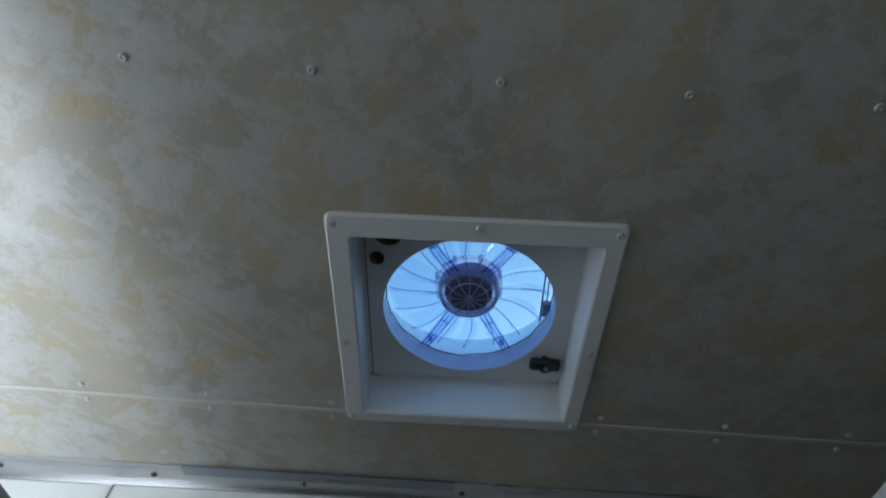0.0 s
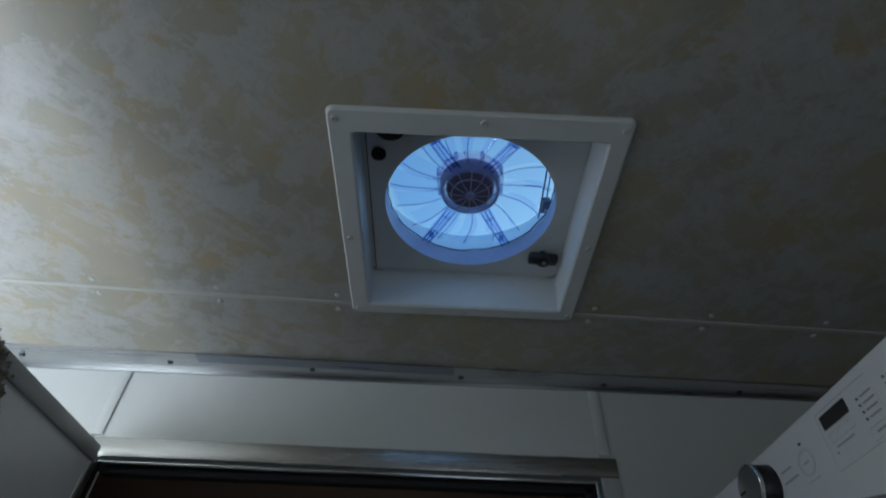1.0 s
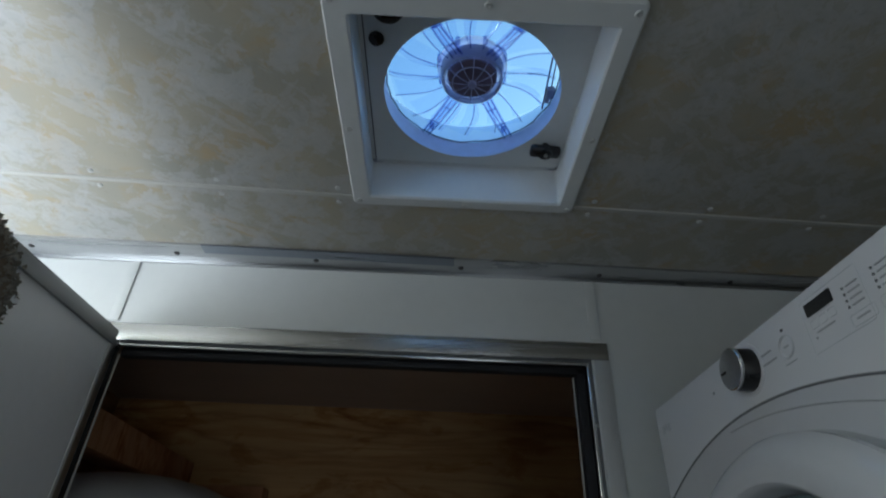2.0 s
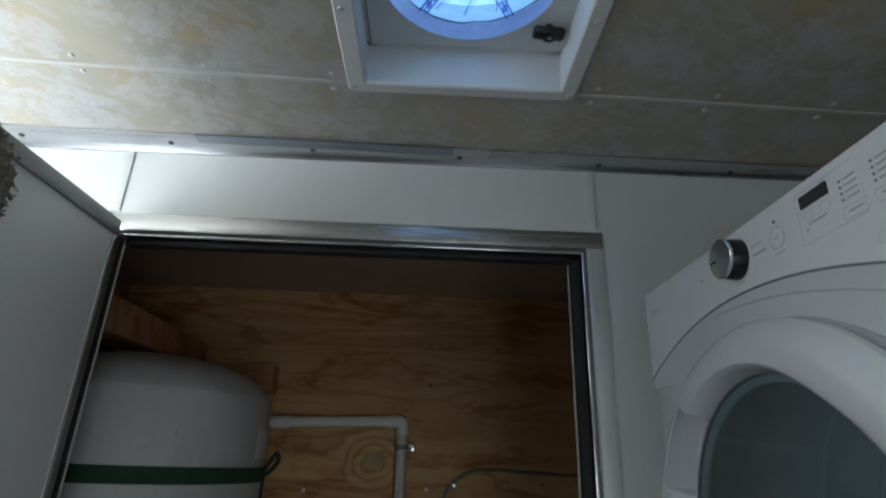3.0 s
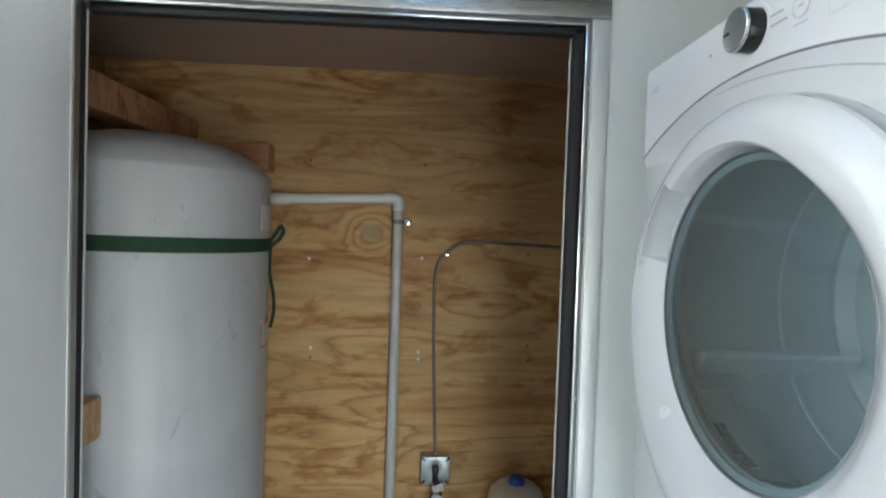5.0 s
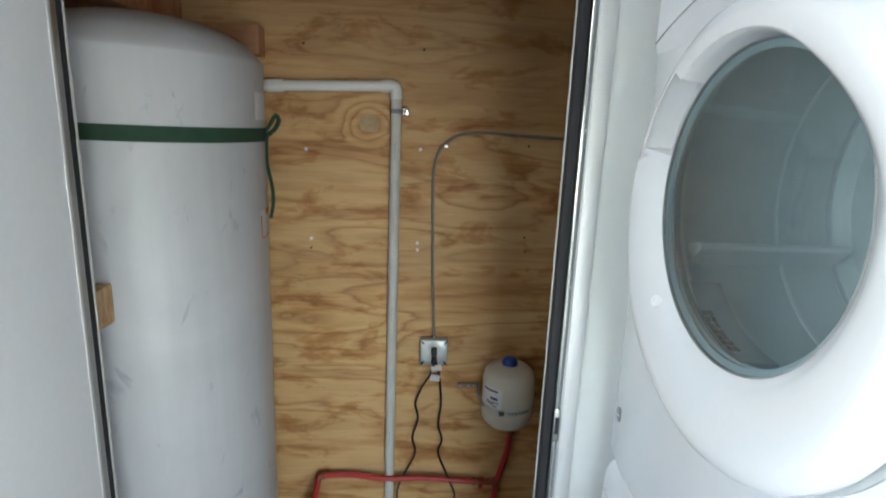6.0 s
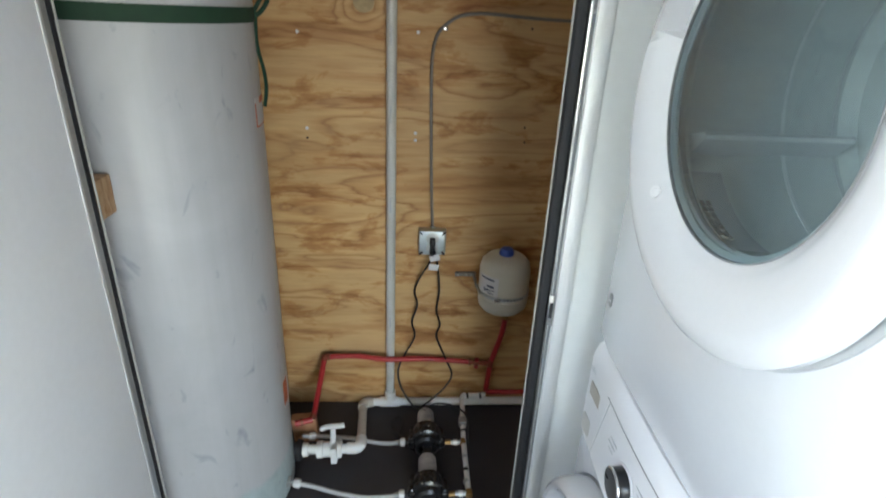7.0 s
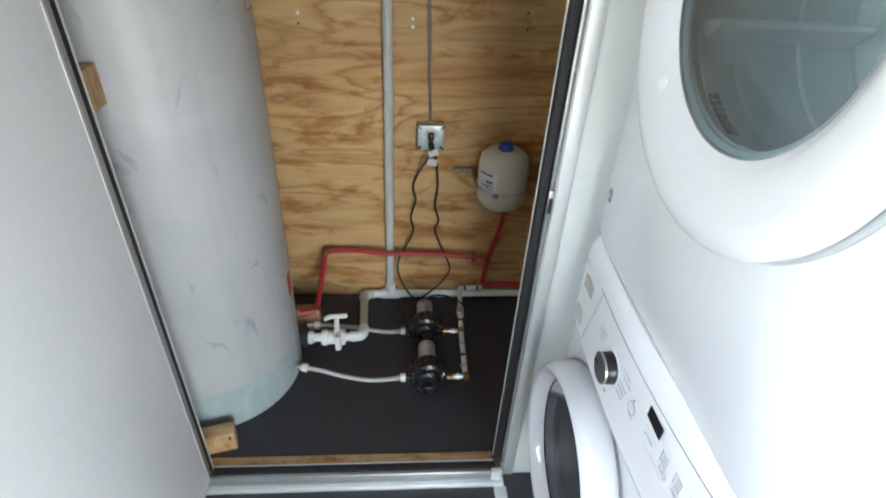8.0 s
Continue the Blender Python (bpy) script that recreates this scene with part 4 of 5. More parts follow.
def controls(parent, front, y, z, grow=0.0, drop=0.0):
    """Start button, display and two rows of touch buttons on a fascia; y runs away from the viewer's right."""
    x = front(y + 0.100)
    on_front("print", parent, x, y + 0.115, y + 0.150, z + 0.004, z + 0.0058, M_PRINT)
    on_front("print", parent, x, y + 0.108, y + 0.142, z - 0.008, z - 0.0062, M_PRINT)
    z, top = z - 2 * drop, z
    part("start_button", lathe((x, y + 0.085, z - 0.003), (-1, 0, 0), [(0.0125, 0), (0.0125, 0.001), (0.0112, 0.0016), (0.0108, 0.0008), (0, 0.0012)], 28), M_PANEL, parent)
    outline("button_ring", parent, x - 0.001, y + 0.0715, y + 0.0985, z - 0.0165, z + 0.0105, 0.0133, M_PRINT if drop else M_PRINTL)
    on_front("print", parent, x, y + 0.080, y + 0.090, z - 0.0040, z - 0.0020, M_PRINT)
    on_front("indicator", parent, x, y + 0.083, y + 0.087, z + 0.0165, z + 0.0190, M_BLACK)
    on_front("print", parent, x, y + 0.074, y + 0.096, z - 0.0225, z - 0.0212, M_PRINTL)
    x, z = front(y + 0.020), top
    on_front("display", parent, x, y - 0.008 - grow * 0.2, y + 0.036 + grow * 0.6, z + 0.010 - grow * 0.2, z + 0.0245 + grow, M_DISPLAY, 0.0015, 0.001, "dark display window")
    z = top - drop
    outline("panel_outline", parent, x, y - 0.050, y + 0.043, z - 0.030, z + 0.030, 0.003, M_PRINTL, 0.0006)
    for k in range(3):
        outline("button_outline", parent, x, y - 0.006 + k * 0.0145, y + 0.006 + k * 0.0145, z - 0.004, z + 0.005, 0.002, M_PRINTL, 0.0006)
    on_front("print", parent, x, y, y + 0.030, z - 0.0105, z - 0.0092, M_PRINT)
    on_front("indicator", parent, x, y + 0.031, y + 0.0335, z - 0.016, z - 0.0140, M_PRINT)
    for col in range(4):
        yc = y - 0.030 - col * 0.042
        x = front(yc)
        for k in range(4):
            on_front("indicator", parent, x, yc + 0.0045, yc + 0.0070, z + 0.013 - k * 0.0070, z + 0.0155 - k * 0.0070, M_SEAM)
            on_front("print", parent, x, yc - 0.016, yc + 0.001, z + 0.0135 - k * 0.0070, z + 0.0148 - k * 0.0070, M_PRINT)
        outline("button_outline", parent, x, yc - 0.024, yc + 0.010, z - 0.0270, z - 0.0150, 0.002, M_PRINTL, 0.0006)
        on_front("print", parent, x, yc - 0.016, yc + 0.002, z - 0.0216, z - 0.0202, M_PRINT)


AY0, AY1 = 0.440, 1.126

# dryer
DX, DY, DZ = 0.490, 0.783, 1.605
dryer = thing("dryer", (0.85, DY, 1.058), "white front-loading clothes dryer stacked on a washer", "dryer")
part("body", hollow_body(DX, 1.22, AY0, AY1, 1.058, 1.898, (DY + 0.004, DZ + 0.038), 0.204), M_ENAMEL, dryer, "white enamelled cabinet")
seam_z = lambda y: 1.943 - (0.77 if y > 0.826 else 0.64) * (y - 0.826) ** 2
pts = [(AY0 + (AY1 - AY0) * i / 40) for i in range(41)]
fascia = loop_prism([(DX - 0.004, y, seam_z(y) + 0.003) for y in pts] + [(DX - 0.004, AY1, 2.018), (DX - 0.004, AY1 - 0.004, 2.030), (DX - 0.004, AY0 + 0.004, 2.030), (DX - 0.004, AY0, 2.018)], (0.06, 0, 0))
panel_ob = part("control_panel", fascia, M_PANEL, dryer, "white control panel")
part("top", box((DX + 0.002, AY0, 1.985), (1.20, AY1, 2.031), 0.008), M_ENAMEL, dryer)
bm = bmesh.new()
rows = []
for y in pts:
    y = min(y, AY1 - 0.003)
    rows.append([bm.verts.new(p) for p in ((DX + 0.03, y, seam_z(y)), (DX - 0.0040, y, seam_z(y)), (DX - 0.0037, y, seam_z(y) - 0.010), (DX - 0.0026, y, min(1.868, seam_z(y) - 0.014)), (DX + 0.002, y, min(1.852, seam_z(y) - 0.020)))])
for r0, r1 in zip(rows, rows[1:]):
    for j in range(4):
        bm.faces.new((r0[j], r0[j + 1], r1[j + 1], r1[j]))
bm.faces.new(rows[0])
bm.faces.new(list(reversed(rows[-1])))
part("upper_front", bm, M_ENAMEL, dryer)
part("panel_seam", tube([(DX - 0.004, y, seam_z(y) + 0.0015) for y in pts[::2]], 0.0016, 6), M_SEAM, panel_ob)
part("style_line", tube([(DX - 0.004, y, seam_z(y) - 0.009 - 0.055 * (0.889 - y)) for y in [0.889 - 0.02 * k for k in range(20)]], 0.0010, 6), M_PRINT, dryer)
control_knob(panel_ob, DX - 0.004, 0.806, 1.990, 0.0275)
controls(panel_ob, lambda y: DX - 0.004, 0.636, 1.990)
for k in range(3):
    on_front("logo_mark", panel_ob, DX - 0.004, 1.075 + k * 0.012, 1.083 + k * 0.012, 1.982 + (k % 2) * 0.004, 1.996, M_PRINTL, 0.001)
on_front("print", panel_ob, DX - 0.004, 0.905, 0.909, 1.990, 1.994, M_PRINT)
on_front("badge", dryer, DX, 1.090, 1.106, 1.155, 1.187, M_SEAM, 0.0015, 0.0075, "small oval grey badge")
on_front("print", dryer, DX - 0.0012, 1.093, 1.103, 1.168, 1.171, M_PRINT)

GY, GZ = DY + 0.006, DZ + 0.026        # centre of the glass


def door_ring_mesh():
    """Broad pillowed ring: its inner side is creased above, slopes smoothly below, and has a hand pocket at the upper far side."""
    outer = [(0.276, 0.0), (0.278, 0.009), (0.290, 0.011), (0.297, 0.018), (0.2965, 0.027), (0.290, 0.036), (0.280, 0.0425), (0.269, 0.0465)]
    crease = [(0.256, 0.0480), (0.238, 0.0482), (0.222, 0.0475), (0.2135, 0.0462), (0.2110, 0.0435), (0.2080, 0.034), (0.2045, 0.022)]
    hollow = [(0.258, 0.0480), (0.248, 0.0482), (0.2405, 0.0476), (0.2370, 0.0462), (0.2376, 0.0300), (0.2360, 0.004), (0.2130, 0.009)]
    slope = [(0.262, 0.0455), (0.249, 0.0420), (0.237, 0.0370), (0.227, 0.0310), (0.219, 0.0255), (0.212, 0.0205), (0.206, 0.0165)]
    seat = [(0.2045, 0.0150), (0.2045, 0.0125), (0.2055, 0.003), (0.2060, -0.002), (0.262, -0.002)]
    angles = sorted(set([i * 1.5 for i in range(240)] + [15.9, 16.7, 51.4, 52.2]))
    bm = bmesh.new()
    rows = []
    for deg in angles:
        c, s = math.cos(radians(deg)), math.sin(radians(deg))
        w = max(0.0, min(1.0, (172 - deg) / 52)) if deg > 16.3 else 0.0
        w = w * w * (3 - 2 * w)
        if 16.3 < deg < 51.8:
            mid = hollow
        else:
            mid = [(a[0] * w + b[0] * (1 - w), a[1] * w + b[1] * (1 - w)) for a, b in zip(crease, slope)]
        row = [bm.verts.new((DX - o, DY + r * c, DZ - 0.006 + r * s)) for r, o in outer]
        for n, (r, o) in enumerate(mid + seat):
            k = min(1.0, 0.25 + 0.25 * n) if n < 11 else 0.0
            row.append(bm.verts.new((DX - o, DY + (GY - DY) * k + r * c, DZ - 0.006 + (GZ - DZ + 0.006) * k + r * s)))
        rows.append(row)
    m = len(rows[0])
    for i in range(len(rows)):
        a, b = rows[i], rows[(i + 1) % len(rows)]
        for j in range(m):
            bm.faces.new((a[j], a[(j + 1) % m], b[(j + 1) % m], b[j]))
    bmesh.ops.recalc_face_normals(bm, faces=bm.faces)
    return bm


door = part("door_ring", door_ring_mesh(), M_ENAMEL, dryer, "thick glossy white door ring", 32)
# grey ring put in as the shadow line round the dryer's door
part("door_shadow_ring", lathe((DX, DY, DZ - 0.006), (-1, 0, 0), [(0.288, -0.002), (0.3000, -0.002), (0.2995, 0.0035), (0.288, 0.006)], 128, close=True), M_PRINT, dryer, "grey ring standing in for the shadow line behind the door ring")
part("glass", lathe((DX - 0.014, GY, GZ), (-1, 0, 0), [(0.2045, -0.002), (0.204, 0.0005), (0.19, 0.001), (0.12, 0.003), (0.0, 0.004)], 64), M_GLASS, door, "teal-grey tinted domed glass")
part("glass_rim", lathe((DX - 0.0145, GY, GZ), (-1, 0, 0), [(0.2055, -0.003), (0.2055, 0.0018), (0.2032, 0.0022), (0.2030, -0.003)], 96, close=True), M_SEAM, door, "thin grey rubber rim")
part("inner_rim", lathe((DX - 0.010, GY, GZ), (-1, 0, 0), [(0.2030, -0.002), (0.2030, 0.001), (0.1945, -0.003), (0.1945, -0.006)], 96, close=True), M_TEAL, door, "pale teal inner rim")
part("maker_mark", lathe((DX - 0.0322, 0.940, 1.461), (-1, -0.36, 0.415), [(0.010, -0.004), (0.010, 0.0010), (0.006, 0.0014), (0.0055, 0.0006), (0.0, 0.0006)], 24), M_PANEL, door, "small pale round mark")
OY, OZ, OR = DY + 0.004, DZ + 0.038, 0.240   # drum axis and radius
dryer_drum = drum("drum", dryer, OY, OZ, OR, DX + 0.015, 0.280, 3, M_DRUM, radians(-29), 0.017)
part("drum_seam", lathe((0.684, OY, OZ), (1, 0, 0), [(OR + 0.001, 0), (OR - 0.0016, 0), (OR - 0.0016, 0.006), (OR + 0.001, 0.006)], 64, close=True), M_ENAMEL, dryer_drum, "pale rolled seam")
part("drum_seam", lathe((0.775, OY, OZ), (1, 0, 0), [(OR + 0.001, 0), (OR - 0.0016, 0), (OR - 0.0016, 0.004), (OR + 0.001, 0.004)], 64, close=True), M_PRINT, dryer_drum)
bm = bmesh.new()
rows = []
for i in range(17):
    a = radians(-92 + i * 3.0)
    rows.append([bm.verts.new((x, OY + r * math.cos(a), OZ + r * math.sin(a))) for x, r in ((0.503, 0.236), (0.503, 0.211), (0.560, 0.215), (0.560, 0.238))])
for r0, r1 in zip(rows, rows[1:]):
    for j in range(4):
        bm.faces.new((r0[j], r0[(j + 1) % 4], r1[(j + 1) % 4], r1[j]))
bm.faces.new(rows[0])
bm.faces.new(list(reversed(rows[-1])))
lint = part("lint_screen", bm, surface("lint_plastic", (0.26, 0.27, 0.29), 0.45, var=0.1), dryer, "grey perforated lint screen")
for i in range(7):
    a = radians(-82 + i * 3.6)
    for x, r in ((0.511, 0.2112), (0.521, 0.2118)):
        p = Vector((x, OY + r * math.cos(a), OZ + r * math.sin(a)))
        bm = box((-0.0036, -0.0016, -0.0050), (0.0036, 0.0016, 0.0050))
        bmesh.ops.transform(bm, matrix=Matrix.Translation(p) @ Matrix.Rotation(a, 4, "X"), verts=bm.verts)
        part("slot", bm, M_RUBBER, lint)

# washer
WX, WY = 0.484, 0.783
QY, QZ = 0.878, 0.552        # centre of the washer's door
washer = thing("washer", (0.85, WY, 0.012), "white front-loading washing machine under the dryer", "washing machine")
part("body", hollow_body(WX + 0.006, 1.22, AY0, AY1, 0.03, 0.810, (QY, QZ), 0.212), M_ENAMEL, washer, "white enamelled cabinet")
bow = lambda y: 0.472 + 0.20 * (y - 0.85) ** 2
bm = bmesh.new()
rows = []
for i in range(33):
    y = AY0 + (AY1 - AY0) * i / 32
    x = bow(y)
    rows.append([bm.verts.new(p) for p in ((x + 0.05, y, 0.812), (x, y, 0.812), (x, y, 1.006), (x + 0.002, y, 1.024), (x + 0.008, y, 1.042), (x + 0.018, y, 1.053), (x + 0.08, y, 1.056))])
for r0, r1 in zip(rows, rows[1:]):
    for j in range(6):
        bm.faces.new((r0[j], r0[j + 1], r1[j + 1], r1[j]))
bm.faces.new(rows[0])
bm.faces.new(list(reversed(rows[-1])))
wpanel = part("control_panel", bm, M_PANEL, washer, "white bowed control panel")
part("top", box((WX + 0.030, AY0 + 0.003, 0.800), (1.20, AY1 - 0.003, 1.055), 0.004), M_ENAMEL, washer)
part("panel_seam", tube([(bow(y) - 0.0002, y, 1.006) for y in pts[0:33:4]], 0.0010, 5), M_SEAM, wpanel)
part("panel_seam", tube([(bow(y) - 0.0002, y, 0.813) for y in pts[0:37:4]], 0.0010, 5), M_PRINT, wpanel)
part("drawer_seam", tube([(bow(0.992) - 0.0005, 0.990, 0.985), (bow(1.03), 1.030, 0.840), (bow(1.03), 1.034, 0.812)], 0.0009, 5, None, False), M_PRINTL, wpanel)
control_knob(wpanel, bow(0.85), 0.848, 0.918, 0.033)
controls(wpanel, lambda y: bow(y) - 0.0007, 0.657, 0.955, 0.010, 0.013)
on_front("drawer_window", wpanel, bow(1.07) - 0.001, 1.032, 1.092, 0.936, 0.969, surface("taupe_window", (0.38, 0.34, 0.29), 0.35, var=0.1), 0.002, 0.002, "taupe window of the detergent drawer")
# grey plate gives the grip recess its shade by colour
on_front("drawer_grip", wpanel, bow(1.07), 1.060, 1.110, 0.826, 0.872, M_PVC, 0.0015, 0.012, "flat grey plate standing in for the shaded grip recess")
for k in range(3):
    on_front("logo_mark", wpanel, bow(1.10) - 0.001, 1.088 + k * 0.010, 1.095 + k * 0.010, 0.985, 0.995 + (k % 2) * 0.003, M_PRINTL, 0.001)
for k in range(3):
    on_front("print", wpanel, bow(0.80) - 0.001, 0.772 + k * 0.004, 0.806 + k * 0.003, 0.928 - k * 0.013, 0.9296 - k * 0.013, M_PRINT)
    on_front("print", wpanel, bow(0.92) - 0.001, 0.902 + k * 0.006, 0.936 + (k % 2) * 0.008, 0.952 - k * 0.013, 0.9535 - k * 0.013, M_PRINT)
on_front("indicator", wpanel, bow(0.85) - 0.001, 0.843, 0.853, 0.850, 0.853, M_SEAM)
part("panel_outline", tube([(bow(0.975) - 0.0005, 0.974, 1.004), (bow(1.03) - 0.0005, 1.030, 0.815)], 0.0009, 5, None, False), M_PRINT, wpanel)
on_front("indicator", wpanel, bow(0.99) - 0.001, 0.938, 0.942, 0.962, 0.966, M_SEAM)
wdoor = part("door_ring", lathe((WX + 0.006, QY, QZ), (-1, 0, 0), [(0.242, 0.0), (0.246, 0.006), (0.2475, 0.018), (0.247, 0.034), (0.245, 0.050), (0.241, 0.064), (0.234, 0.074), (0.226, 0.078), (0.217, 0.075), (0.209, 0.064), (0.203, 0.051), (0.199, 0.040), (0.200, 0.014), (0.212, 0.0)], 96, close=True), M_ENAMEL, washer, "thick glossy white door ring")
# dark collar drawn in where the washer's door ring shades the front
part("door_shadow_collar", lathe((WX + 0.004, QY, QZ), (-1, 0, 0), [(0.251, 0.0), (0.2505, 0.003), (0.244, 0.005), (0.238, 0.0)], 96), M_SEAM, washer, "dark collar drawn in as the ring's shadow")
part("glass_bowl", lathe((WX - 0.036, QY, QZ), (1, 0, 0), [(0.202, -0.002), (0.192, 0.02), (0.165, 0.075), (0.12, 0.12), (0.0, 0.135)], 64), hazy("dark_glass", (0.36, 0.38, 0.40), (0.28, 0.30, 0.32), 0.16, 0.05, 0.30), wdoor, "dark glass door bowl")
part("bowl_rim", lathe((WX - 0.034, QY, QZ), (-1, 0, 0), [(0.201, -0.002), (0.201, 0.001), (0.1965, 0.001), (0.1965, -0.002)], 96, close=True), M_BLACK, wdoor, "black rim round the glass")
part("boot", lathe((WX + 0.012, QY, QZ), (1, 0, 0), [(0.216, 0), (0.206, 0.01), (0.196, 0.05), (0.205, 0.09)], 56), surface("grey_boot_rubber", (0.16, 0.165, 0.17), 0.55, var=0.2, scale=10), washer, "grey rubber boot")
part("boot_lip", lathe((WX + 0.058, QY, QZ), (1, 0, 0), [(0.197, 0), (0.186, 0.004), (0.186, 0.010), (0.197, 0.014)], 64, close=True), M_PRINTL, washer, "pale lip of the rubber boot")
drum("drum", washer, QY, QZ, 0.225, WX + 0.10, 0.36, 3, M_DRUM, 0.4, 0.035, M_SEAM)
for y in (AY0 + 0.06, AY1 - 0.06):
    for x in (0.56, 1.14):
        part("foot", cyl((x, y, 0.0), (x, y, 0.032), 0.022, seg=16), M_RUBBER, washer, "black rubber foot")
# ---------------------------------------------------------------- water tank in the closet
TX, TY, TR = -0.668, 1.666, 0.316
tank = thing("water_tank", (TX, TY, 0.05), "tall scuffed white water heater tank with a bluish worn foot", "water tank")
prof = [(0.0, 0.0), (TR - 0.008, 0.0), (TR, 0.008), (TR, 1.809), (TR - 0.001, 1.8125), (TR - 0.012, 1.826), (TR - 0.026, 1.841), (TR - 0.046, 1.858), (TR - 0.080, 1.877),
        (TR - 0.136, 1.896), (TR - 0.19, 1.909), (0.05, 1.920), (0.0, 1.921)]
part("body", lathe((TX, TY, 0.05), (0, 0, 1), prof, 72), M_TANK, tank, "scuffed white enamel shell")


def tank_patch(name, a0, a1, z0, z1, material, out, parent, label=""):
    """A thin curved label on the tank; angles in degrees from +x, towards +y."""
    bm = bmesh.new()
    n = 8
    rows = []
    for i in range(n + 1):
        a = radians(a0 + (a1 - a0) * i / n)
        c, s = math.cos(a), math.sin(a)
        rows.append([bm.verts.new((TX + r * c, TY + r * s, z)) for r, z in ((TR, z0), (TR + out, z0), (TR + out, z1), (TR, z1))])
    for r0, r1 in zip(rows, rows[1:]):
        for j in range(4):
            bm.faces.new((r0[j], r0[(j + 1) % 4], r1[(j + 1) % 4], r1[j]))
    bm.faces.new(rows[0])
    bm.faces.new(list(reversed(rows[-1])))
    return part(name, bm, material, parent, label)


upper = tank_patch("label", -5, 22, 1.392, 1.468, M_TANKLABEL, 0.0012, tank, "faded white paper label with an orange border")
tank_patch("print", 2, 22, 1.452, 1.468, M_ORANGE, 0.002, upper)
tank_patch("print", -5, -4.3, 1.392, 1.456, M_ORANGE, 0.002, upper)
tank_patch("print", -4.3, 22, 1.392, 1.3945, M_ORANGE, 0.002, upper)
lower = tank_patch("label", -4, 22, 0.42, 0.53, M_PAPER, 0.0012, tank, "white paper label with orange heading")
tank_patch("print", -4, 4, 0.43, 0.525, M_ORANGE, 0.002, lower)
tank_patch("label", -7, 20, 1.714, 1.785, M_PAPER, 0.0012, tank, "small white paper label")

# green strap round the tank, with a loose tail
webbing = thing("strap", (TX, TY, 1.68), "dark green webbing strap tied round the tank", "strap")
SZ = lambda a: 1.678 - 0.003 * math.cos(a)
bm = bmesh.new()
rows = []
for i in range(73):
    a = i * math.tau / 72
    c, s = math.cos(a), math.sin(a)
    rows.append([bm.verts.new((TX + r * c, TY + r * s, SZ(a) + z)) for r, z in ((TR + 0.0005, -0.018), (TR + 0.003, -0.018), (TR + 0.003, 0.018), (TR + 0.0005, 0.018))])
for r0, r1 in zip(rows, rows[1:]):
    for j in range(4):
        bm.faces.new((r0[j], r0[(j + 1) % 4], r1[(j + 1) % 4], r1[j]))
part("band", bm, M_STRAP, webbing)
kx, ky = -0.352, 1.72
part("knot", tube([(kx - 0.012, ky, 1.668), (kx + 0.006, ky + 0.01, 1.700), (kx + 0.022, ky + 0.02, 1.728), (kx + 0.030, ky + 0.02, 1.712), (kx + 0.020, ky + 0.01, 1.690), (kx + 0.002, ky, 1.672)], 0.006, 8), M_STRAP, webbing, "knotted loop")
part("tail", tube([(kx, ky, 1.676), (kx - 0.002, ky, 1.60), (kx + 0.008, ky + 0.01, 1.53), (kx + 0.010, ky + 0.01, 1.48), (kx + 0.004, ky, 1.435)], 0.006, 4, None, True, (0.010, 0.003)), M_STRAP, webbing, "loose tail")

# ---------------------------------------------------------------- lumber
solid("lumber", box((-0.812, 1.335, 1.999), (-0.720, 2.1148, 2.090), 0.004), M_BRACE, "raw wooden brace above the tank", "lumber", group="raw wooden braces")
solid("lumber", box((-0.660, 2.040, 1.922), (-0.452, 2.1148, 2.015), 0.003), M_BRACE, "short wooden cleat on the plywood wall", "lumber", group="raw wooden braces")
solid("wood_block", box((-0.700, 1.2352, 1.252), (-0.608, 1.346, 1.343), 0.005), M_LUMBER, "small raw wooden wedge beside the tank", "wood block", group="raw wooden wedges")
foot_block = solid("wood_block", box((-0.640, 1.270, 0.0505), (-0.512, 1.320, 0.140), 0.004, turn=Matrix.Rotation(radians(14), 4, "Z")), M_LUMBER, "raw wooden block at the foot of the tank", "wood block", group="raw wooden wedges")
part("nail_hole", cyl((-0.5265, 1.2905, 0.118), (-0.5225, 1.2745, 0.118), 0.0035, seg=10), M_BLACK, foot_block)
solid("wood_block", box((-0.392, 1.866, 0.0500), (-0.294, 1.905, 0.170), 0.004, turn=Matrix.Rotation(radians(-4), 4, "Y")), M_BRACE, "reddish wooden block on the closet floor", "wood block", group="raw wooden wedges")

# ---------------------------------------------------------------- white pipe run
def coupling(bm, p0, p1, r):
    cyl(p0, p1, r, seg=24, bm=bm, bevel=0.002)


pipe = thing("pvc_pipe", (-0.003, 2.085, 0.06), "grey-white plastic pipe run down the plywood wall", "pipe")
PR = 0.0178
part("riser", cyl((-0.002, 2.086, 0.10), (-0.002, 2.086, 1.825), PR), M_PVC, pipe)
part("upper_run", cyl((-0.560, 2.072, 1.822), (-0.040, 2.084, 1.842), PR), M_PVCW, pipe)
bm = bmesh.new()
tube([(-0.052, 2.084, 1.842), (-0.020, 2.085, 1.842), (-0.004, 2.086, 1.832), (-0.002, 2.086, 1.800)], 0.0215, 16, bm)
part("elbow", bm, M_PVCW, pipe, "white plastic elbow")
bm = cyl((-0.440, 2.0745, 1.8265), (-0.385, 2.0757, 1.8286), 0.022, bevel=0.002)
part("coupling", bm, M_PVCW, pipe)
part("upper_drop", tube([(-0.56, 2.072, 1.822), (-0.60, 2.055, 1.818), (-0.62, 2.01, 1.812), (-0.625, 1.968, 1.805)], PR, 14), M_PVCW, pipe)
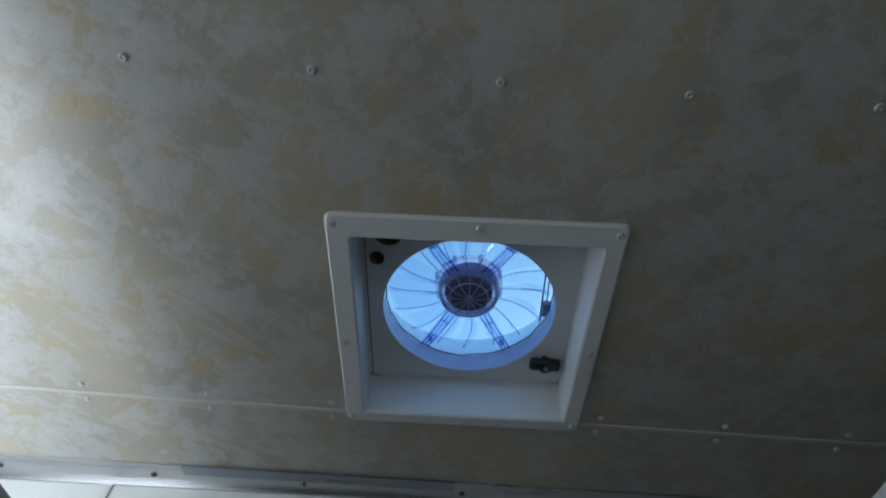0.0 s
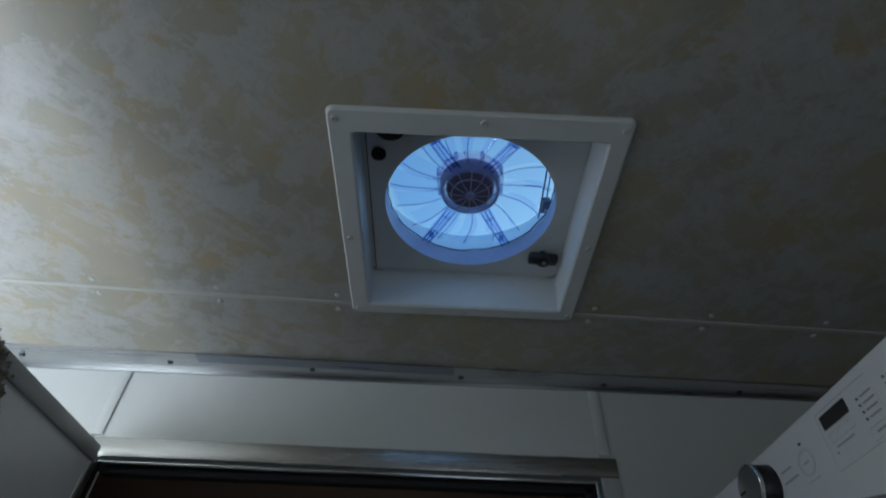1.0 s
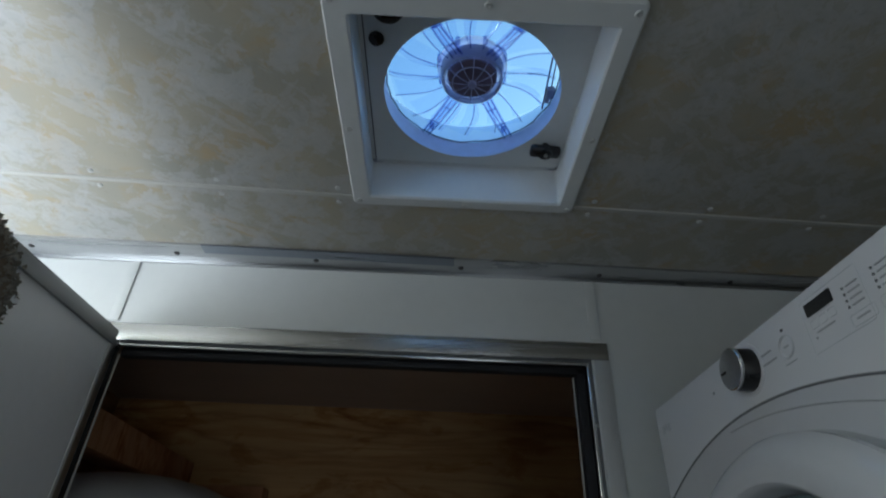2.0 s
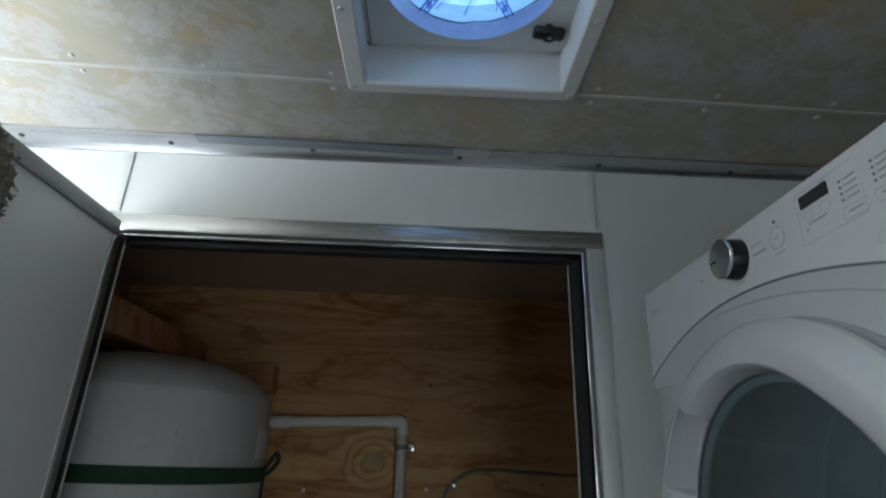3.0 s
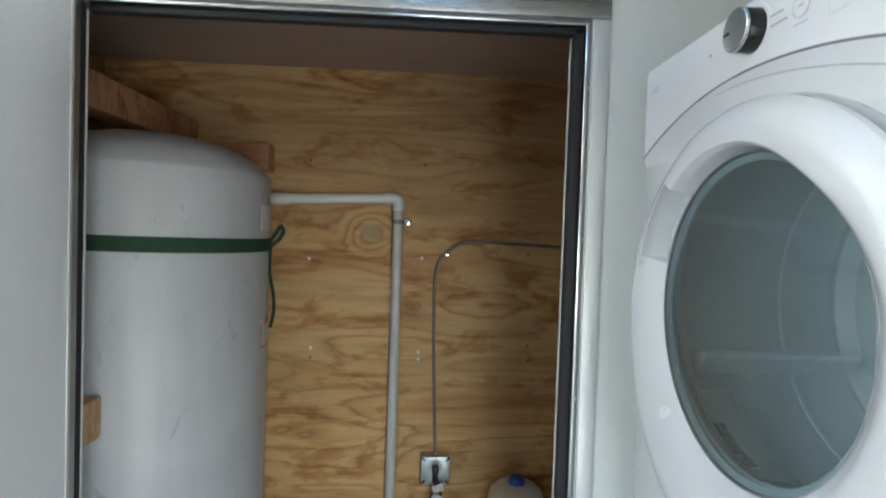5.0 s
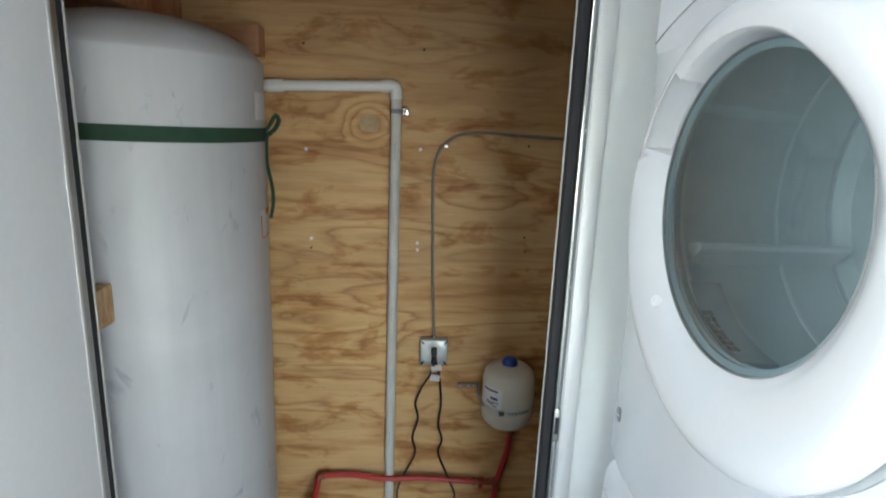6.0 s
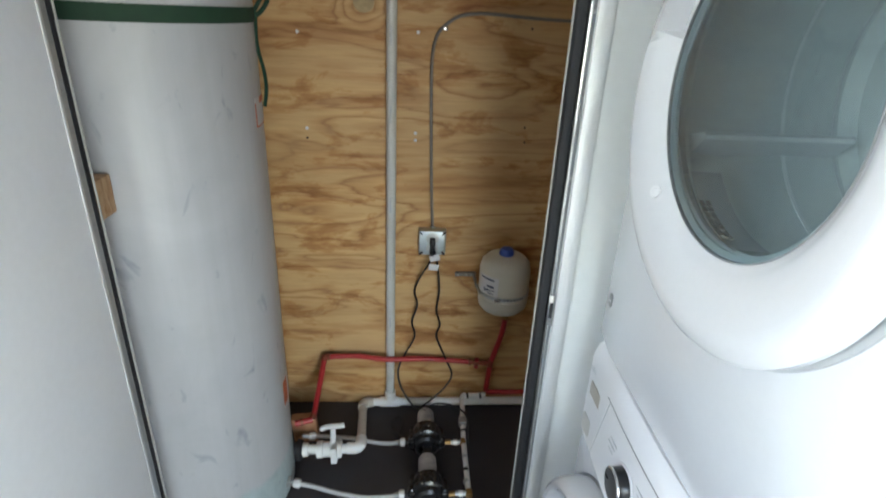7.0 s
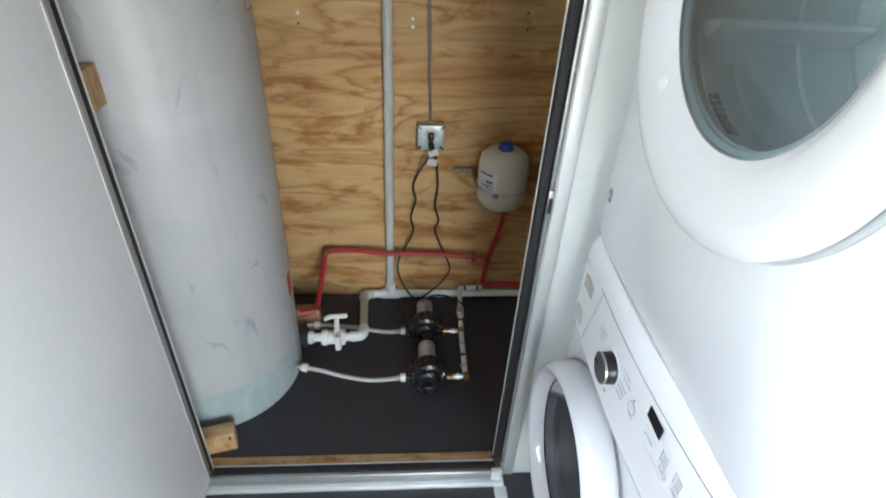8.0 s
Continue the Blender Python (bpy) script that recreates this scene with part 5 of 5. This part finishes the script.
for k, z in enumerate((1.62, 1.36, 1.02, 0.74, 0.50)):
    part("print", box((-0.006, 2.0675, z - 0.03), (-0.001, 2.0692, z + 0.03)), M_PRINT, pipe)
FZ = 0.078
bm = cyl((-0.048, 2.082, FZ), (0.042, 2.082, FZ), 0.0235, bevel=0.002)
cyl((-0.002, 2.084, FZ), (-0.002, 2.085, 0.135), 0.0235, bm=bm, bevel=0.002)
part("tee", bm, M_PVCW, pipe, "white plastic tee")
part("floor_run", cyl((0.03, 2.083, FZ), (0.93, 2.090, FZ), PR), M_PVCW, pipe)
part("floor_run", cyl((-0.090, 2.080, FZ), (-0.03, 2.082, FZ), PR), M_PVCW, pipe)
bm = tube([(-0.078, 2.080, FZ), (-0.105, 2.076, FZ), (-0.119, 2.060, FZ + 0.004), (-0.121, 2.030, FZ + 0.008)], 0.0225, 16)
part("elbow", bm, M_PVCB, pipe, "beige plastic elbow")
part("forward_run", cyl((-0.121, 2.045, FZ + 0.006), (-0.108, 1.790, 0.112), PR), M_PVCB, pipe, "beige plastic pipe")
bm = tube([(-0.109, 1.820, 0.110), (-0.109, 1.785, 0.115), (-0.122, 1.764, 0.118), (-0.160, 1.758, 0.119)], 0.0225, 16)
part("elbow", bm, M_PVCW, pipe, "white plastic elbow")
bracket = thing("pipe_clamp", (0.0, 2.10, 1.76), "zinc pipe clamp screwed to the plywood", "pipe clamp")
part("strap_ring", lathe((-0.002, 2.086, 1.752), (0, 0, 1), [(0.0182, 0), (0.0202, 0), (0.0202, 0.016), (0.0182, 0.016)], 24, close=True), M_SEAM, bracket, "dark strap of the clamp")
part("ear", box((0.016, 2.094, 1.748), (0.043, 2.1135, 1.773), 0.003), M_CHROME, bracket)
screw(bracket, (0.029, 2.095, 1.760), (0, -1, 0))

# ---------------------------------------------------------------- ball valve at the tank
valve = thing("ball_valve", (-0.23, 1.755, 0.12), "white plastic ball valve with a tee handle", "valve")
part("bulkhead", lathe((-0.374, 1.752, 0.12), (1, 0, 0), [(0.0, 0), (0.030, 0), (0.030, 0.024), (0.041, 0.025), (0.041, 0.038), (0.035, 0.044), (0.0, 0.044)], 28), M_RUBBER, valve, "black bulkhead fitting")
bm = cyl((-0.362, 1.752, 0.12), (-0.150, 1.757, 0.119), PR)
part("stub", bm, M_PVCW, valve)
part("union_nut", cyl((-0.330, 1.752, 0.12), (-0.308, 1.753, 0.12), 0.027, seg=10, bevel=0.003), M_PVCW, valve)
bm = lathe((-0.275, 1.7535, 0.12), (1, 0.02, 0), [(0.0, 0), (0.031, 0), (0.033, 0.004), (0.033, 0.022), (0.029, 0.026), (0.029, 0.062), (0.034, 0.066), (0.034, 0.092), (0.031, 0.096), (0, 0.096)], 28)
part("valve_body", bm, M_PVCW, valve)
bm = cyl((-0.212, 1.748, 0.140), (-0.206, 1.736, 0.245), 0.012, 0.010, seg=14)
tube([(-0.252, 1.742, 0.232), (-0.232, 1.738, 0.246), (-0.206, 1.735, 0.252), (-0.180, 1.735, 0.254), (-0.164, 1.737, 0.256)], 0.0095, 10, bm)
box((-0.216, 1.698, 0.098), (-0.192, 1.722, 0.170), 0.004, bm=bm)
box((-0.214, 1.700, 0.152), (-0.194, 1.752, 0.170), 0.004, bm=bm)
part("handle", bm, M_PVCW, valve, "white tee handle")

# ---------------------------------------------------------------- two small pumps, hoses and outlet pipe
def make_pump(y):
    """A diaphragm pump lying on the floor, motor to the back."""
    x, z = 0.153, 0.112
    ob = thing("water_pump", (x, y, 0.05), "small black diaphragm pump with a silver motor", "pump", "small pumps on the closet floor")
    motor = lathe((x, y + 0.045, z), (0, 1, 0), [(0.0, 0), (0.035, 0), (0.035, 0.012), (0.0342, 0.013)] + [(0.0342 + 0.0007 * (k % 2), 0.016 + k * 0.006) for k in range(12)] + [(0.034, 0.092), (0.028, 0.102), (0.0, 0.104)], 32)
    part("motor", motor, M_MOTOR, ob, "ribbed silver motor")
    head = lathe((x, y - 0.060, z), (0, 1, 0), [(0.0, 0.0), (0.040, 0.0), (0.050, 0.008), (0.054, 0.026), (0.066, 0.032), (0.066, 0.048), (0.061, 0.050), (0.061, 0.054), (0.066, 0.056), (0.066, 0.070), (0.056, 0.076), (0.052, 0.102), (0.039, 0.112), (0.0, 0.114)], 32)
    box((x - 0.074, y - 0.040, z - 0.022), (x + 0.074, y - 0.002, z + 0.018), 0.007, 3, head)
    for k in range(8):
        a = radians(k * 45 + 22)
        cx, cz = x + 0.064 * math.cos(a), z + 0.064 * math.sin(a)
        if cz > 0.06:
            cyl((cx, y - 0.032, cz), (cx, y + 0.014, cz), 0.0105, seg=10, bm=head)
    hd = part("pump_head", head, M_BLACK, ob, "black pump head")
    for k in range(8):
        a = radians(k * 45 + 22)
        cx, cz = x + 0.064 * math.cos(a), z + 0.064 * math.sin(a)
        if cz > 0.06:
            screw(hd, (cx, y - 0.0325, cz), (0, -1, 0), SCREW_BRIGHT)
    part("pressure_switch", box((x - 0.016, y - 0.092, z - 0.022), (x + 0.020, y - 0.058, z + 0.016), 0.006, 3), M_BLACK, ob)
    part("base_plate", box((x - 0.050, y - 0.010, 0.062), (x + 0.050, y + 0.110, 0.068), 0.002), M_BLACK, ob)
    for dx in (-0.058, 0.058):
        for dy in (0.012, 0.095):
            part("foot", lathe((x + dx * 0.95, y + dy, 0.0505), (0, 0, 1), [(0.0, 0), (0.013, 0), (0.013, 0.010), (0.009, 0.014), (0.012, 0.018), (0.010, 0.024), (0, 0.025)], 14), M_RUBBER, ob, "rubber foot")
    part("inlet_nut", cyl((x - 0.106, y - 0.020, z - 0.006), (x - 0.086, y - 0.020, z - 0.006), 0.0165, seg=8, bevel=0.002), M_PVCW, ob, "white inlet nut")
    part("inlet_stub", cyl((x - 0.088, y - 0.020, z - 0.006), (x - 0.060, y - 0.020, z - 0.006), 0.010, seg=14), M_BLACK, ob)
    part("outlet_fitting", cyl((x + 0.062, y - 0.020, z - 0.006), (x + 0.098, y - 0.020, z - 0.006), 0.0105, seg=8, bevel=0.001), M_BRASS, ob, "brass outlet fitting")
    return ob


make_pump(1.822)
make_pump(1.566)


def make_hose(pts, name="hose"):
    ob = thing(name, (pts[0][0], pts[0][1], 0.05), "thin white braided hose on the closet floor", "hose", "white pump hoses")
    part("hose_line", tube(pts, 0.0082, 12), surface("braided_hose", (0.56, 0.56, 0.55), 0.45, var=0.2, scale=90, grain=300, bump=0.6), ob)
    d = (Vector(pts[1]) - Vector(pts[0])).normalized()
    p = Vector(pts[0])
    part("end_nut", cyl(p - d * 0.018, p + d * 0.006, 0.0165, seg=8, bevel=0.002), M_PVCW, ob, "white end nut")
    part("nipple", cyl(p - d * 0.046, p - d * 0.016, 0.009, seg=12), M_STEEL, ob)
    e = Vector(pts[-1])
    d2 = (e - Vector(pts[-2])).normalized()
    part("ferrule", cyl(e - d2 * 0.012, e + d2 * 0.004, 0.0105, seg=12), M_STEEL, ob)
    return ob


make_hose([(-0.318, 1.602, 0.105), (-0.262, 1.594, 0.098), (-0.180, 1.576, 0.086), (-0.080, 1.556, 0.083), (0.000, 1.548, 0.094), (0.044, 1.546, 0.104)])
make_hose([(-0.300, 1.835, 0.110), (-0.240, 1.845, 0.098), (-0.150, 1.852, 0.082), (-0.060, 1.835, 0.076), (0.000, 1.812, 0.090), (0.044, 1.803, 0.104)])
part("port", lathe((TX, TY, 0.105), (math.cos(radians(-10)), math.sin(radians(-10)), 0), [(0, TR - 0.002), (0.020, TR - 0.002), (0.020, TR + 0.010), (0.012, TR + 0.012), (0.011, TR + 0.035), (0, TR + 0.035)], 18), M_STEEL, tank, "grey metal tank port")

outlet_run = thing("outlet_pipe", (0.305, 1.80, 0.06), "white outlet pipe joining the two pumps", "pipe")
part("pipe_run", tube([(0.300, 1.546, 0.106), (0.301, 1.62, 0.106), (0.304, 1.80, 0.106), (0.312, 1.94, 0.112), (0.319, 2.060, 0.126)], 0.0105, 12), M_PVCW, outlet_run)
part("cross_run", cyl((0.318, 2.062, 0.127), (0.422, 2.064, 0.130), 0.0115, seg=14), M_PVCW, outlet_run)
for y, m in ((1.548, M_BRASS), (1.800, M_BRASS)):
    part("tee", cyl((0.251, y, 0.106), (0.300, y, 0.106), 0.0095, seg=12), M_STEEL, outlet_run)
    part("elbow", cyl((0.301, y - 0.014, 0.106), (0.301, y + 0.014, 0.106), 0.0130, seg=12, bevel=0.002), m, outlet_run, "brass elbow")
    part("sleeve", cyl((0.262, y, 0.106), (0.278, y, 0.106), 0.0120, seg=12), M_PVCW, outlet_run)
for y in (1.60, 1.655, 1.72, 1.86, 1.95):
    part("crimp_ring", cyl((0.3045 + (y - 1.8) * 0.04, y - 0.006, 0.106), (0.3045 + (y - 1.8) * 0.04, y + 0.006, 0.1065), 0.0122, seg=14), M_BLACK if y in (1.655, 1.86) else M_STEEL, outlet_run)
for x in (0.342, 0.400):
    part("crimp_ring", cyl((x - 0.004, 2.062, 0.1275), (x + 0.004, 2.0625, 0.1285), 0.0128, seg=14), M_BLACK, outlet_run)
part("shutoff", box((0.292, 1.888, 0.100), (0.324, 1.925, 0.132), 0.005), M_STEEL, outlet_run)

# ---------------------------------------------------------------- red pipe
red = thing("red_pipe", (0.44, 2.075, 0.06), "red flexible water pipe with dark copper joints on plywood", "pipe")
RR = 0.0115
part("pipe_run", tube([(-0.274, 2.074, 0.325), (-0.150, 2.078, 0.328), (-0.020, 2.060, 0.324), (0.150, 2.078, 0.314), (0.352, 2.078, 0.298)], RR, 12), M_PEX, red)
part("pipe_run", tube([(-0.284, 2.068, 0.312), (-0.292, 2.00, 0.255), (-0.300, 1.92, 0.205), (-0.304, 1.868, 0.180)], RR, 12), M_PEX, red)
part("pipe_run", cyl((-0.306, 1.858, 0.176), (-0.372, 1.838, 0.172), 0.0125, seg=14), M_PEX, red)
part("pipe_run", tube([(0.468, 2.020, 0.575), (0.470, 2.040, 0.510), (0.462, 2.062, 0.420), (0.438, 2.074, 0.308)], RR, 12), M_PEX, red)
part("pipe_run", tube([(0.434, 2.075, 0.284), (0.430, 2.076, 0.220), (0.426, 2.076, 0.148)], RR, 12), M_PEX, red)
part("pipe_run", cyl((0.428, 2.074, 0.139), (0.930, 2.074, 0.136), RR, seg=14), M_PEX, red)
part("shutoff", cyl((0.374, 2.077, 0.270), (0.374, 2.077, 0.316), 0.0105, seg=12, bevel=0.002), M_PEX, red, "small red shutoff")
part("pipe_run", cyl((0.384, 2.077, 0.2955), (0.422, 2.076, 0.2945), RR * 0.9, seg=12), M_PEX, red)
bm = cyl((0.338, 2.078, 0.299), (0.434, 2.075, 0.294), 0.0098, seg=12)
cyl((0.435, 2.075, 0.278), (0.435, 2.075, 0.314), 0.0130, seg=12, bm=bm)
part("tee", bm, M_COPPER, red, "dark copper tee")
for p0, p1 in (((0.338, 2.078, 0.2990), (0.350, 2.078, 0.2985)), ((0.366, 2.077, 0.2960), (0.380, 2.077, 0.2955)), ((-0.270, 2.075, 0.3255), (-0.258, 2.075, 0.327)), ((-0.304, 1.874, 0.183), (-0.305, 1.862, 0.178)), ((-0.342, 1.847, 0.174), (-0.352, 1.844, 0.1735))):
    part("crimp_ring", cyl(p0, p1, 0.0145, seg=14), M_COPPER, red, "dark copper crimp ring")
part("elbow", tube([(-0.262, 2.076, 0.327), (-0.280, 2.076, 0.324), (-0.286, 2.068, 0.312)], 0.0135, 12), M_COPPER, red, "dark copper elbow")

# ---------------------------------------------------------------- expansion tank
EX, EY, ER = 0.444, 2.003, 0.098
exp = thing("expansion_tank", (EX, EY, 0.58), "small cream expansion tank with a blue cap", "expansion tank")
part("shell", lathe((EX, EY, 0.616), (0, 0, 1), [(0.0, 0.0), (0.050, 0.002), (0.080, 0.010), (0.094, 0.027), (ER, 0.047), (ER, 0.066), (ER + 0.002, 0.069), (ER + 0.002, 0.074), (ER, 0.077), (ER, 0.182), (0.092, 0.210), (0.074, 0.230), (0.036, 0.240), (0.0, 0.242)], 44), M_CREAM, exp)
part("cap", lathe((EX, EY, 0.856), (0, 0, 1), [(0.029, 0), (0.028, 0.014), (0.021, 0.025), (0.0, 0.029)], 24), M_BLUE, exp, "blue plastic cap")
band = part("band", lathe((EX, EY, 0.700), (0, 0, 1), [(ER + 0.0005, 0), (ER + 0.0022, 0), (ER + 0.0022, 0.013), (ER + 0.0005, 0.013)], 44, close=True), M_STEEL, exp, "perforated steel band")
for k in range(7):
    a = radians(-96 + k * 7.5)
    c, s = math.cos(a), math.sin(a)
    p = Vector((EX + (ER + 0.002) * c, EY + (ER + 0.002) * s, 0.7065))
    part("slot", cyl(p, p + Vector((c, s, 0)) * 0.0012, 0.0036, seg=8), M_SEAM, band)
p = Vector((EX + (ER + 0.004) * math.cos(radians(-112)), EY + (ER + 0.004) * math.sin(radians(-112)), 0.7065))
part("buckle", box(p - Vector((0.010, 0.005, 0.009)), p + Vector((0.010, 0.004, 0.009)), 0.002), M_CHROME, band)
bm = bmesh.new()
rows = []
for i in range(9):
    a = radians(-168 + 56 * i / 8)
    c, s = math.cos(a), math.sin(a)
    rows.append([bm.verts.new((EX + (ER + 0.0008) * c, EY + (ER + 0.0008) * s, z)) for z in (0.716, 0.794)])
for r0, r1 in zip(rows, rows[1:]):
    bm.faces.new((r0[0], r1[0], r1[1], r0[1]))
label_ob = part("label", bm, M_PAPER, exp, "white paper label")
for k, (a0, a1, z, h) in enumerate(((-160, -122, 0.778, 0.008), (-140, -122, 0.748, 0.010), (-150, -120, 0.736, 0.004), (-150, -130, 0.729, 0.004), (-138, -122, 0.722, 0.004))):
    bm = bmesh.new()
    rows = []
    for i in range(5):
        a = radians(a0 + (a1 - a0) * i / 4)
        rows.append([bm.verts.new((EX + (ER + 0.0018) * math.cos(a), EY + (ER + 0.0018) * math.sin(a), zz)) for zz in (z, z + h)])
    for r0, r1 in zip(rows, rows[1:]):
        bm.faces.new((r0[0], r1[0], r1[1], r0[1]))
    part("print", bm, M_INK, label_ob)
bm = box((0.260, 2.098, 0.708), (0.346, 2.1145, 0.724), 0.003)
box((0.334, 2.020, 0.702), (0.340, 2.105, 0.730), 0.002, bm=bm)
arm = part("wall_bracket", bm, M_CABLE, exp, "dark steel wall bracket")
part("saddle", tube([(0.337, 2.03, 0.716), (0.342, 1.992, 0.708), (0.349, 1.968, 0.702)], 0.004, 8), M_STEEL, exp)
for x in (0.272, 0.305, 0.325):
    screw(arm, (x, 2.098, 0.716), (0, -1, 0), SCREW_SMALL)
part("stem", cyl((EX + 0.022, EY + 0.012, 0.560), (EX + 0.022, EY + 0.012, 0.620), 0.013, seg=14), M_BRASS, exp, "brass stem")

# ---------------------------------------------------------------- outlet box, conduit and cords
outlet = thing("outlet_box", (0.160, 2.10, 0.855), "square metal outlet box with a black plug", "outlet")
part("box_body", box((0.107, 2.072, 0.816), (0.213, 2.1148, 0.918), 0.006, 3), M_STEEL, outlet)
cover = part("cover_plate", box((0.109, 2.068, 0.818), (0.211, 2.0722, 0.916), 0.002), surface("pale_zinc", (0.62, 0.68, 0.70), 0.4, 0.7, 0.15, 20), outlet, "pale zinc cover plate")
for x in (0.116, 0.204):
    for z in (0.825, 0.909):
        part("corner_slot", box((x - 0.009, 2.0672, z - 0.003), (x + 0.009, 2.0682, z + 0.003), 0.001, turn=Matrix.Rotation(radians(45 if (x < 0.16) == (z > 0.86) else -45), 4, "Y")), M_BLACK, cover)
for z in (0.888, 0.846):
    part("socket", lathe((0.160, 2.0685, z), (0, -1, 0), [(0.024, 0), (0.024, 0.0024), (0.020, 0.0034), (0.0, 0.0034)], 28), M_PVC, cover)
plug = box((0.149, 2.036, 0.866), (0.171, 2.0655, 0.894), 0.005, 3)
box((0.152, 2.030, 0.852), (0.168, 2.048, 0.876), 0.005, 3, plug)
part("plug", plug, M_BLACK, outlet, "black plug")
plug = box((0.150, 2.040, 0.832), (0.172, 2.0655, 0.856), 0.005, 3)
box((0.154, 2.034, 0.822), (0.168, 2.050, 0.842), 0.004, 3, plug)
part("plug", plug, M_BLACK, outlet, "black plug")

conduit = thing("conduit", (0.163, 2.10, 1.3), "grey flexible conduit running up the plywood wall", "conduit")
part("conduit_line", tube([(0.161, 2.100, 0.905), (0.150, 2.102, 1.10), (0.140, 2.102, 1.36), (0.137, 2.102, 1.54), (0.150, 2.102, 1.62), (0.182, 2.102, 1.660), (0.235, 2.102, 1.690), (0.330, 2.103, 1.698), (0.500, 2.103, 1.690), (0.940, 2.103, 1.680)], 0.0054, 10, None, True, None, 0.12), M_CABLE, conduit)
part("staple", box((0.170, 2.092, 1.640), (0.186, 2.1145, 1.653), 0.002), M_CHROME, conduit, "bright staple")
part("connector", cyl((0.161, 2.100, 0.903), (0.160, 2.100, 0.925), 0.010, seg=14), M_STEEL, conduit)


def make_cord(pts):
    ob = thing("power_cord", (pts[0][0], pts[0][1], 0.06), "thin black power cord hanging from the outlet", "power cord", "black pump cords")
    part("cord_line", tube(pts, 0.0042, 8), M_CORD, ob)
    return ob


cord_a = make_cord([(0.158, 2.045, 0.835), (0.153, 2.050, 0.795), (0.118, 2.080, 0.715), (0.095, 2.090, 0.644), (0.108, 2.092, 0.577), (0.088, 2.092, 0.494), (0.100, 2.090, 0.422), (0.060, 2.080, 0.335), (0.032, 2.060, 0.262), (0.050, 2.030, 0.190), (0.105, 1.985, 0.130), (0.150, 1.945, 0.145)])
cord_b = make_cord([(0.163, 2.045, 0.862), (0.176, 2.048, 0.815), (0.186, 2.070, 0.760), (0.197, 2.090, 0.645), (0.189, 2.092, 0.551), (0.207, 2.092, 0.481), (0.194, 2.090, 0.422), (0.238, 2.075, 0.315), (0.266, 2.060, 0.248), (0.240, 2.040, 0.196), (0.180, 2.010, 0.150), (0.125, 1.985, 0.115), (0.145, 1.955, 0.090)])
cord_c = make_cord([(0.150, 1.955, 0.138), (0.190, 1.985, 0.146), (0.255, 1.975, 0.150), (0.312, 1.935, 0.146), (0.330, 1.890, 0.128), (0.326, 1.840, 0.085), (0.322, 1.815, 0.056)])
cord_d = make_cord([(0.085, 1.830, 0.085), (0.045, 1.890, 0.062), (0.010, 1.955, 0.058), (0.030, 2.000, 0.058), (0.055, 1.975, 0.058), (0.050, 1.920, 0.058)])
part("tag", box((0.150, 2.034, 0.806), (0.190, 2.037, 0.832), 0.001, turn=Matrix.Rotation(radians(-14), 4, "Y")), M_PAPER, cord_a, "white paper tag")
part("tag", box((0.148, 2.034, 0.766), (0.186, 2.037, 0.792), 0.001, turn=Matrix.Rotation(radians(8), 4, "Y")), M_PAPER, cord_b, "white paper tag")
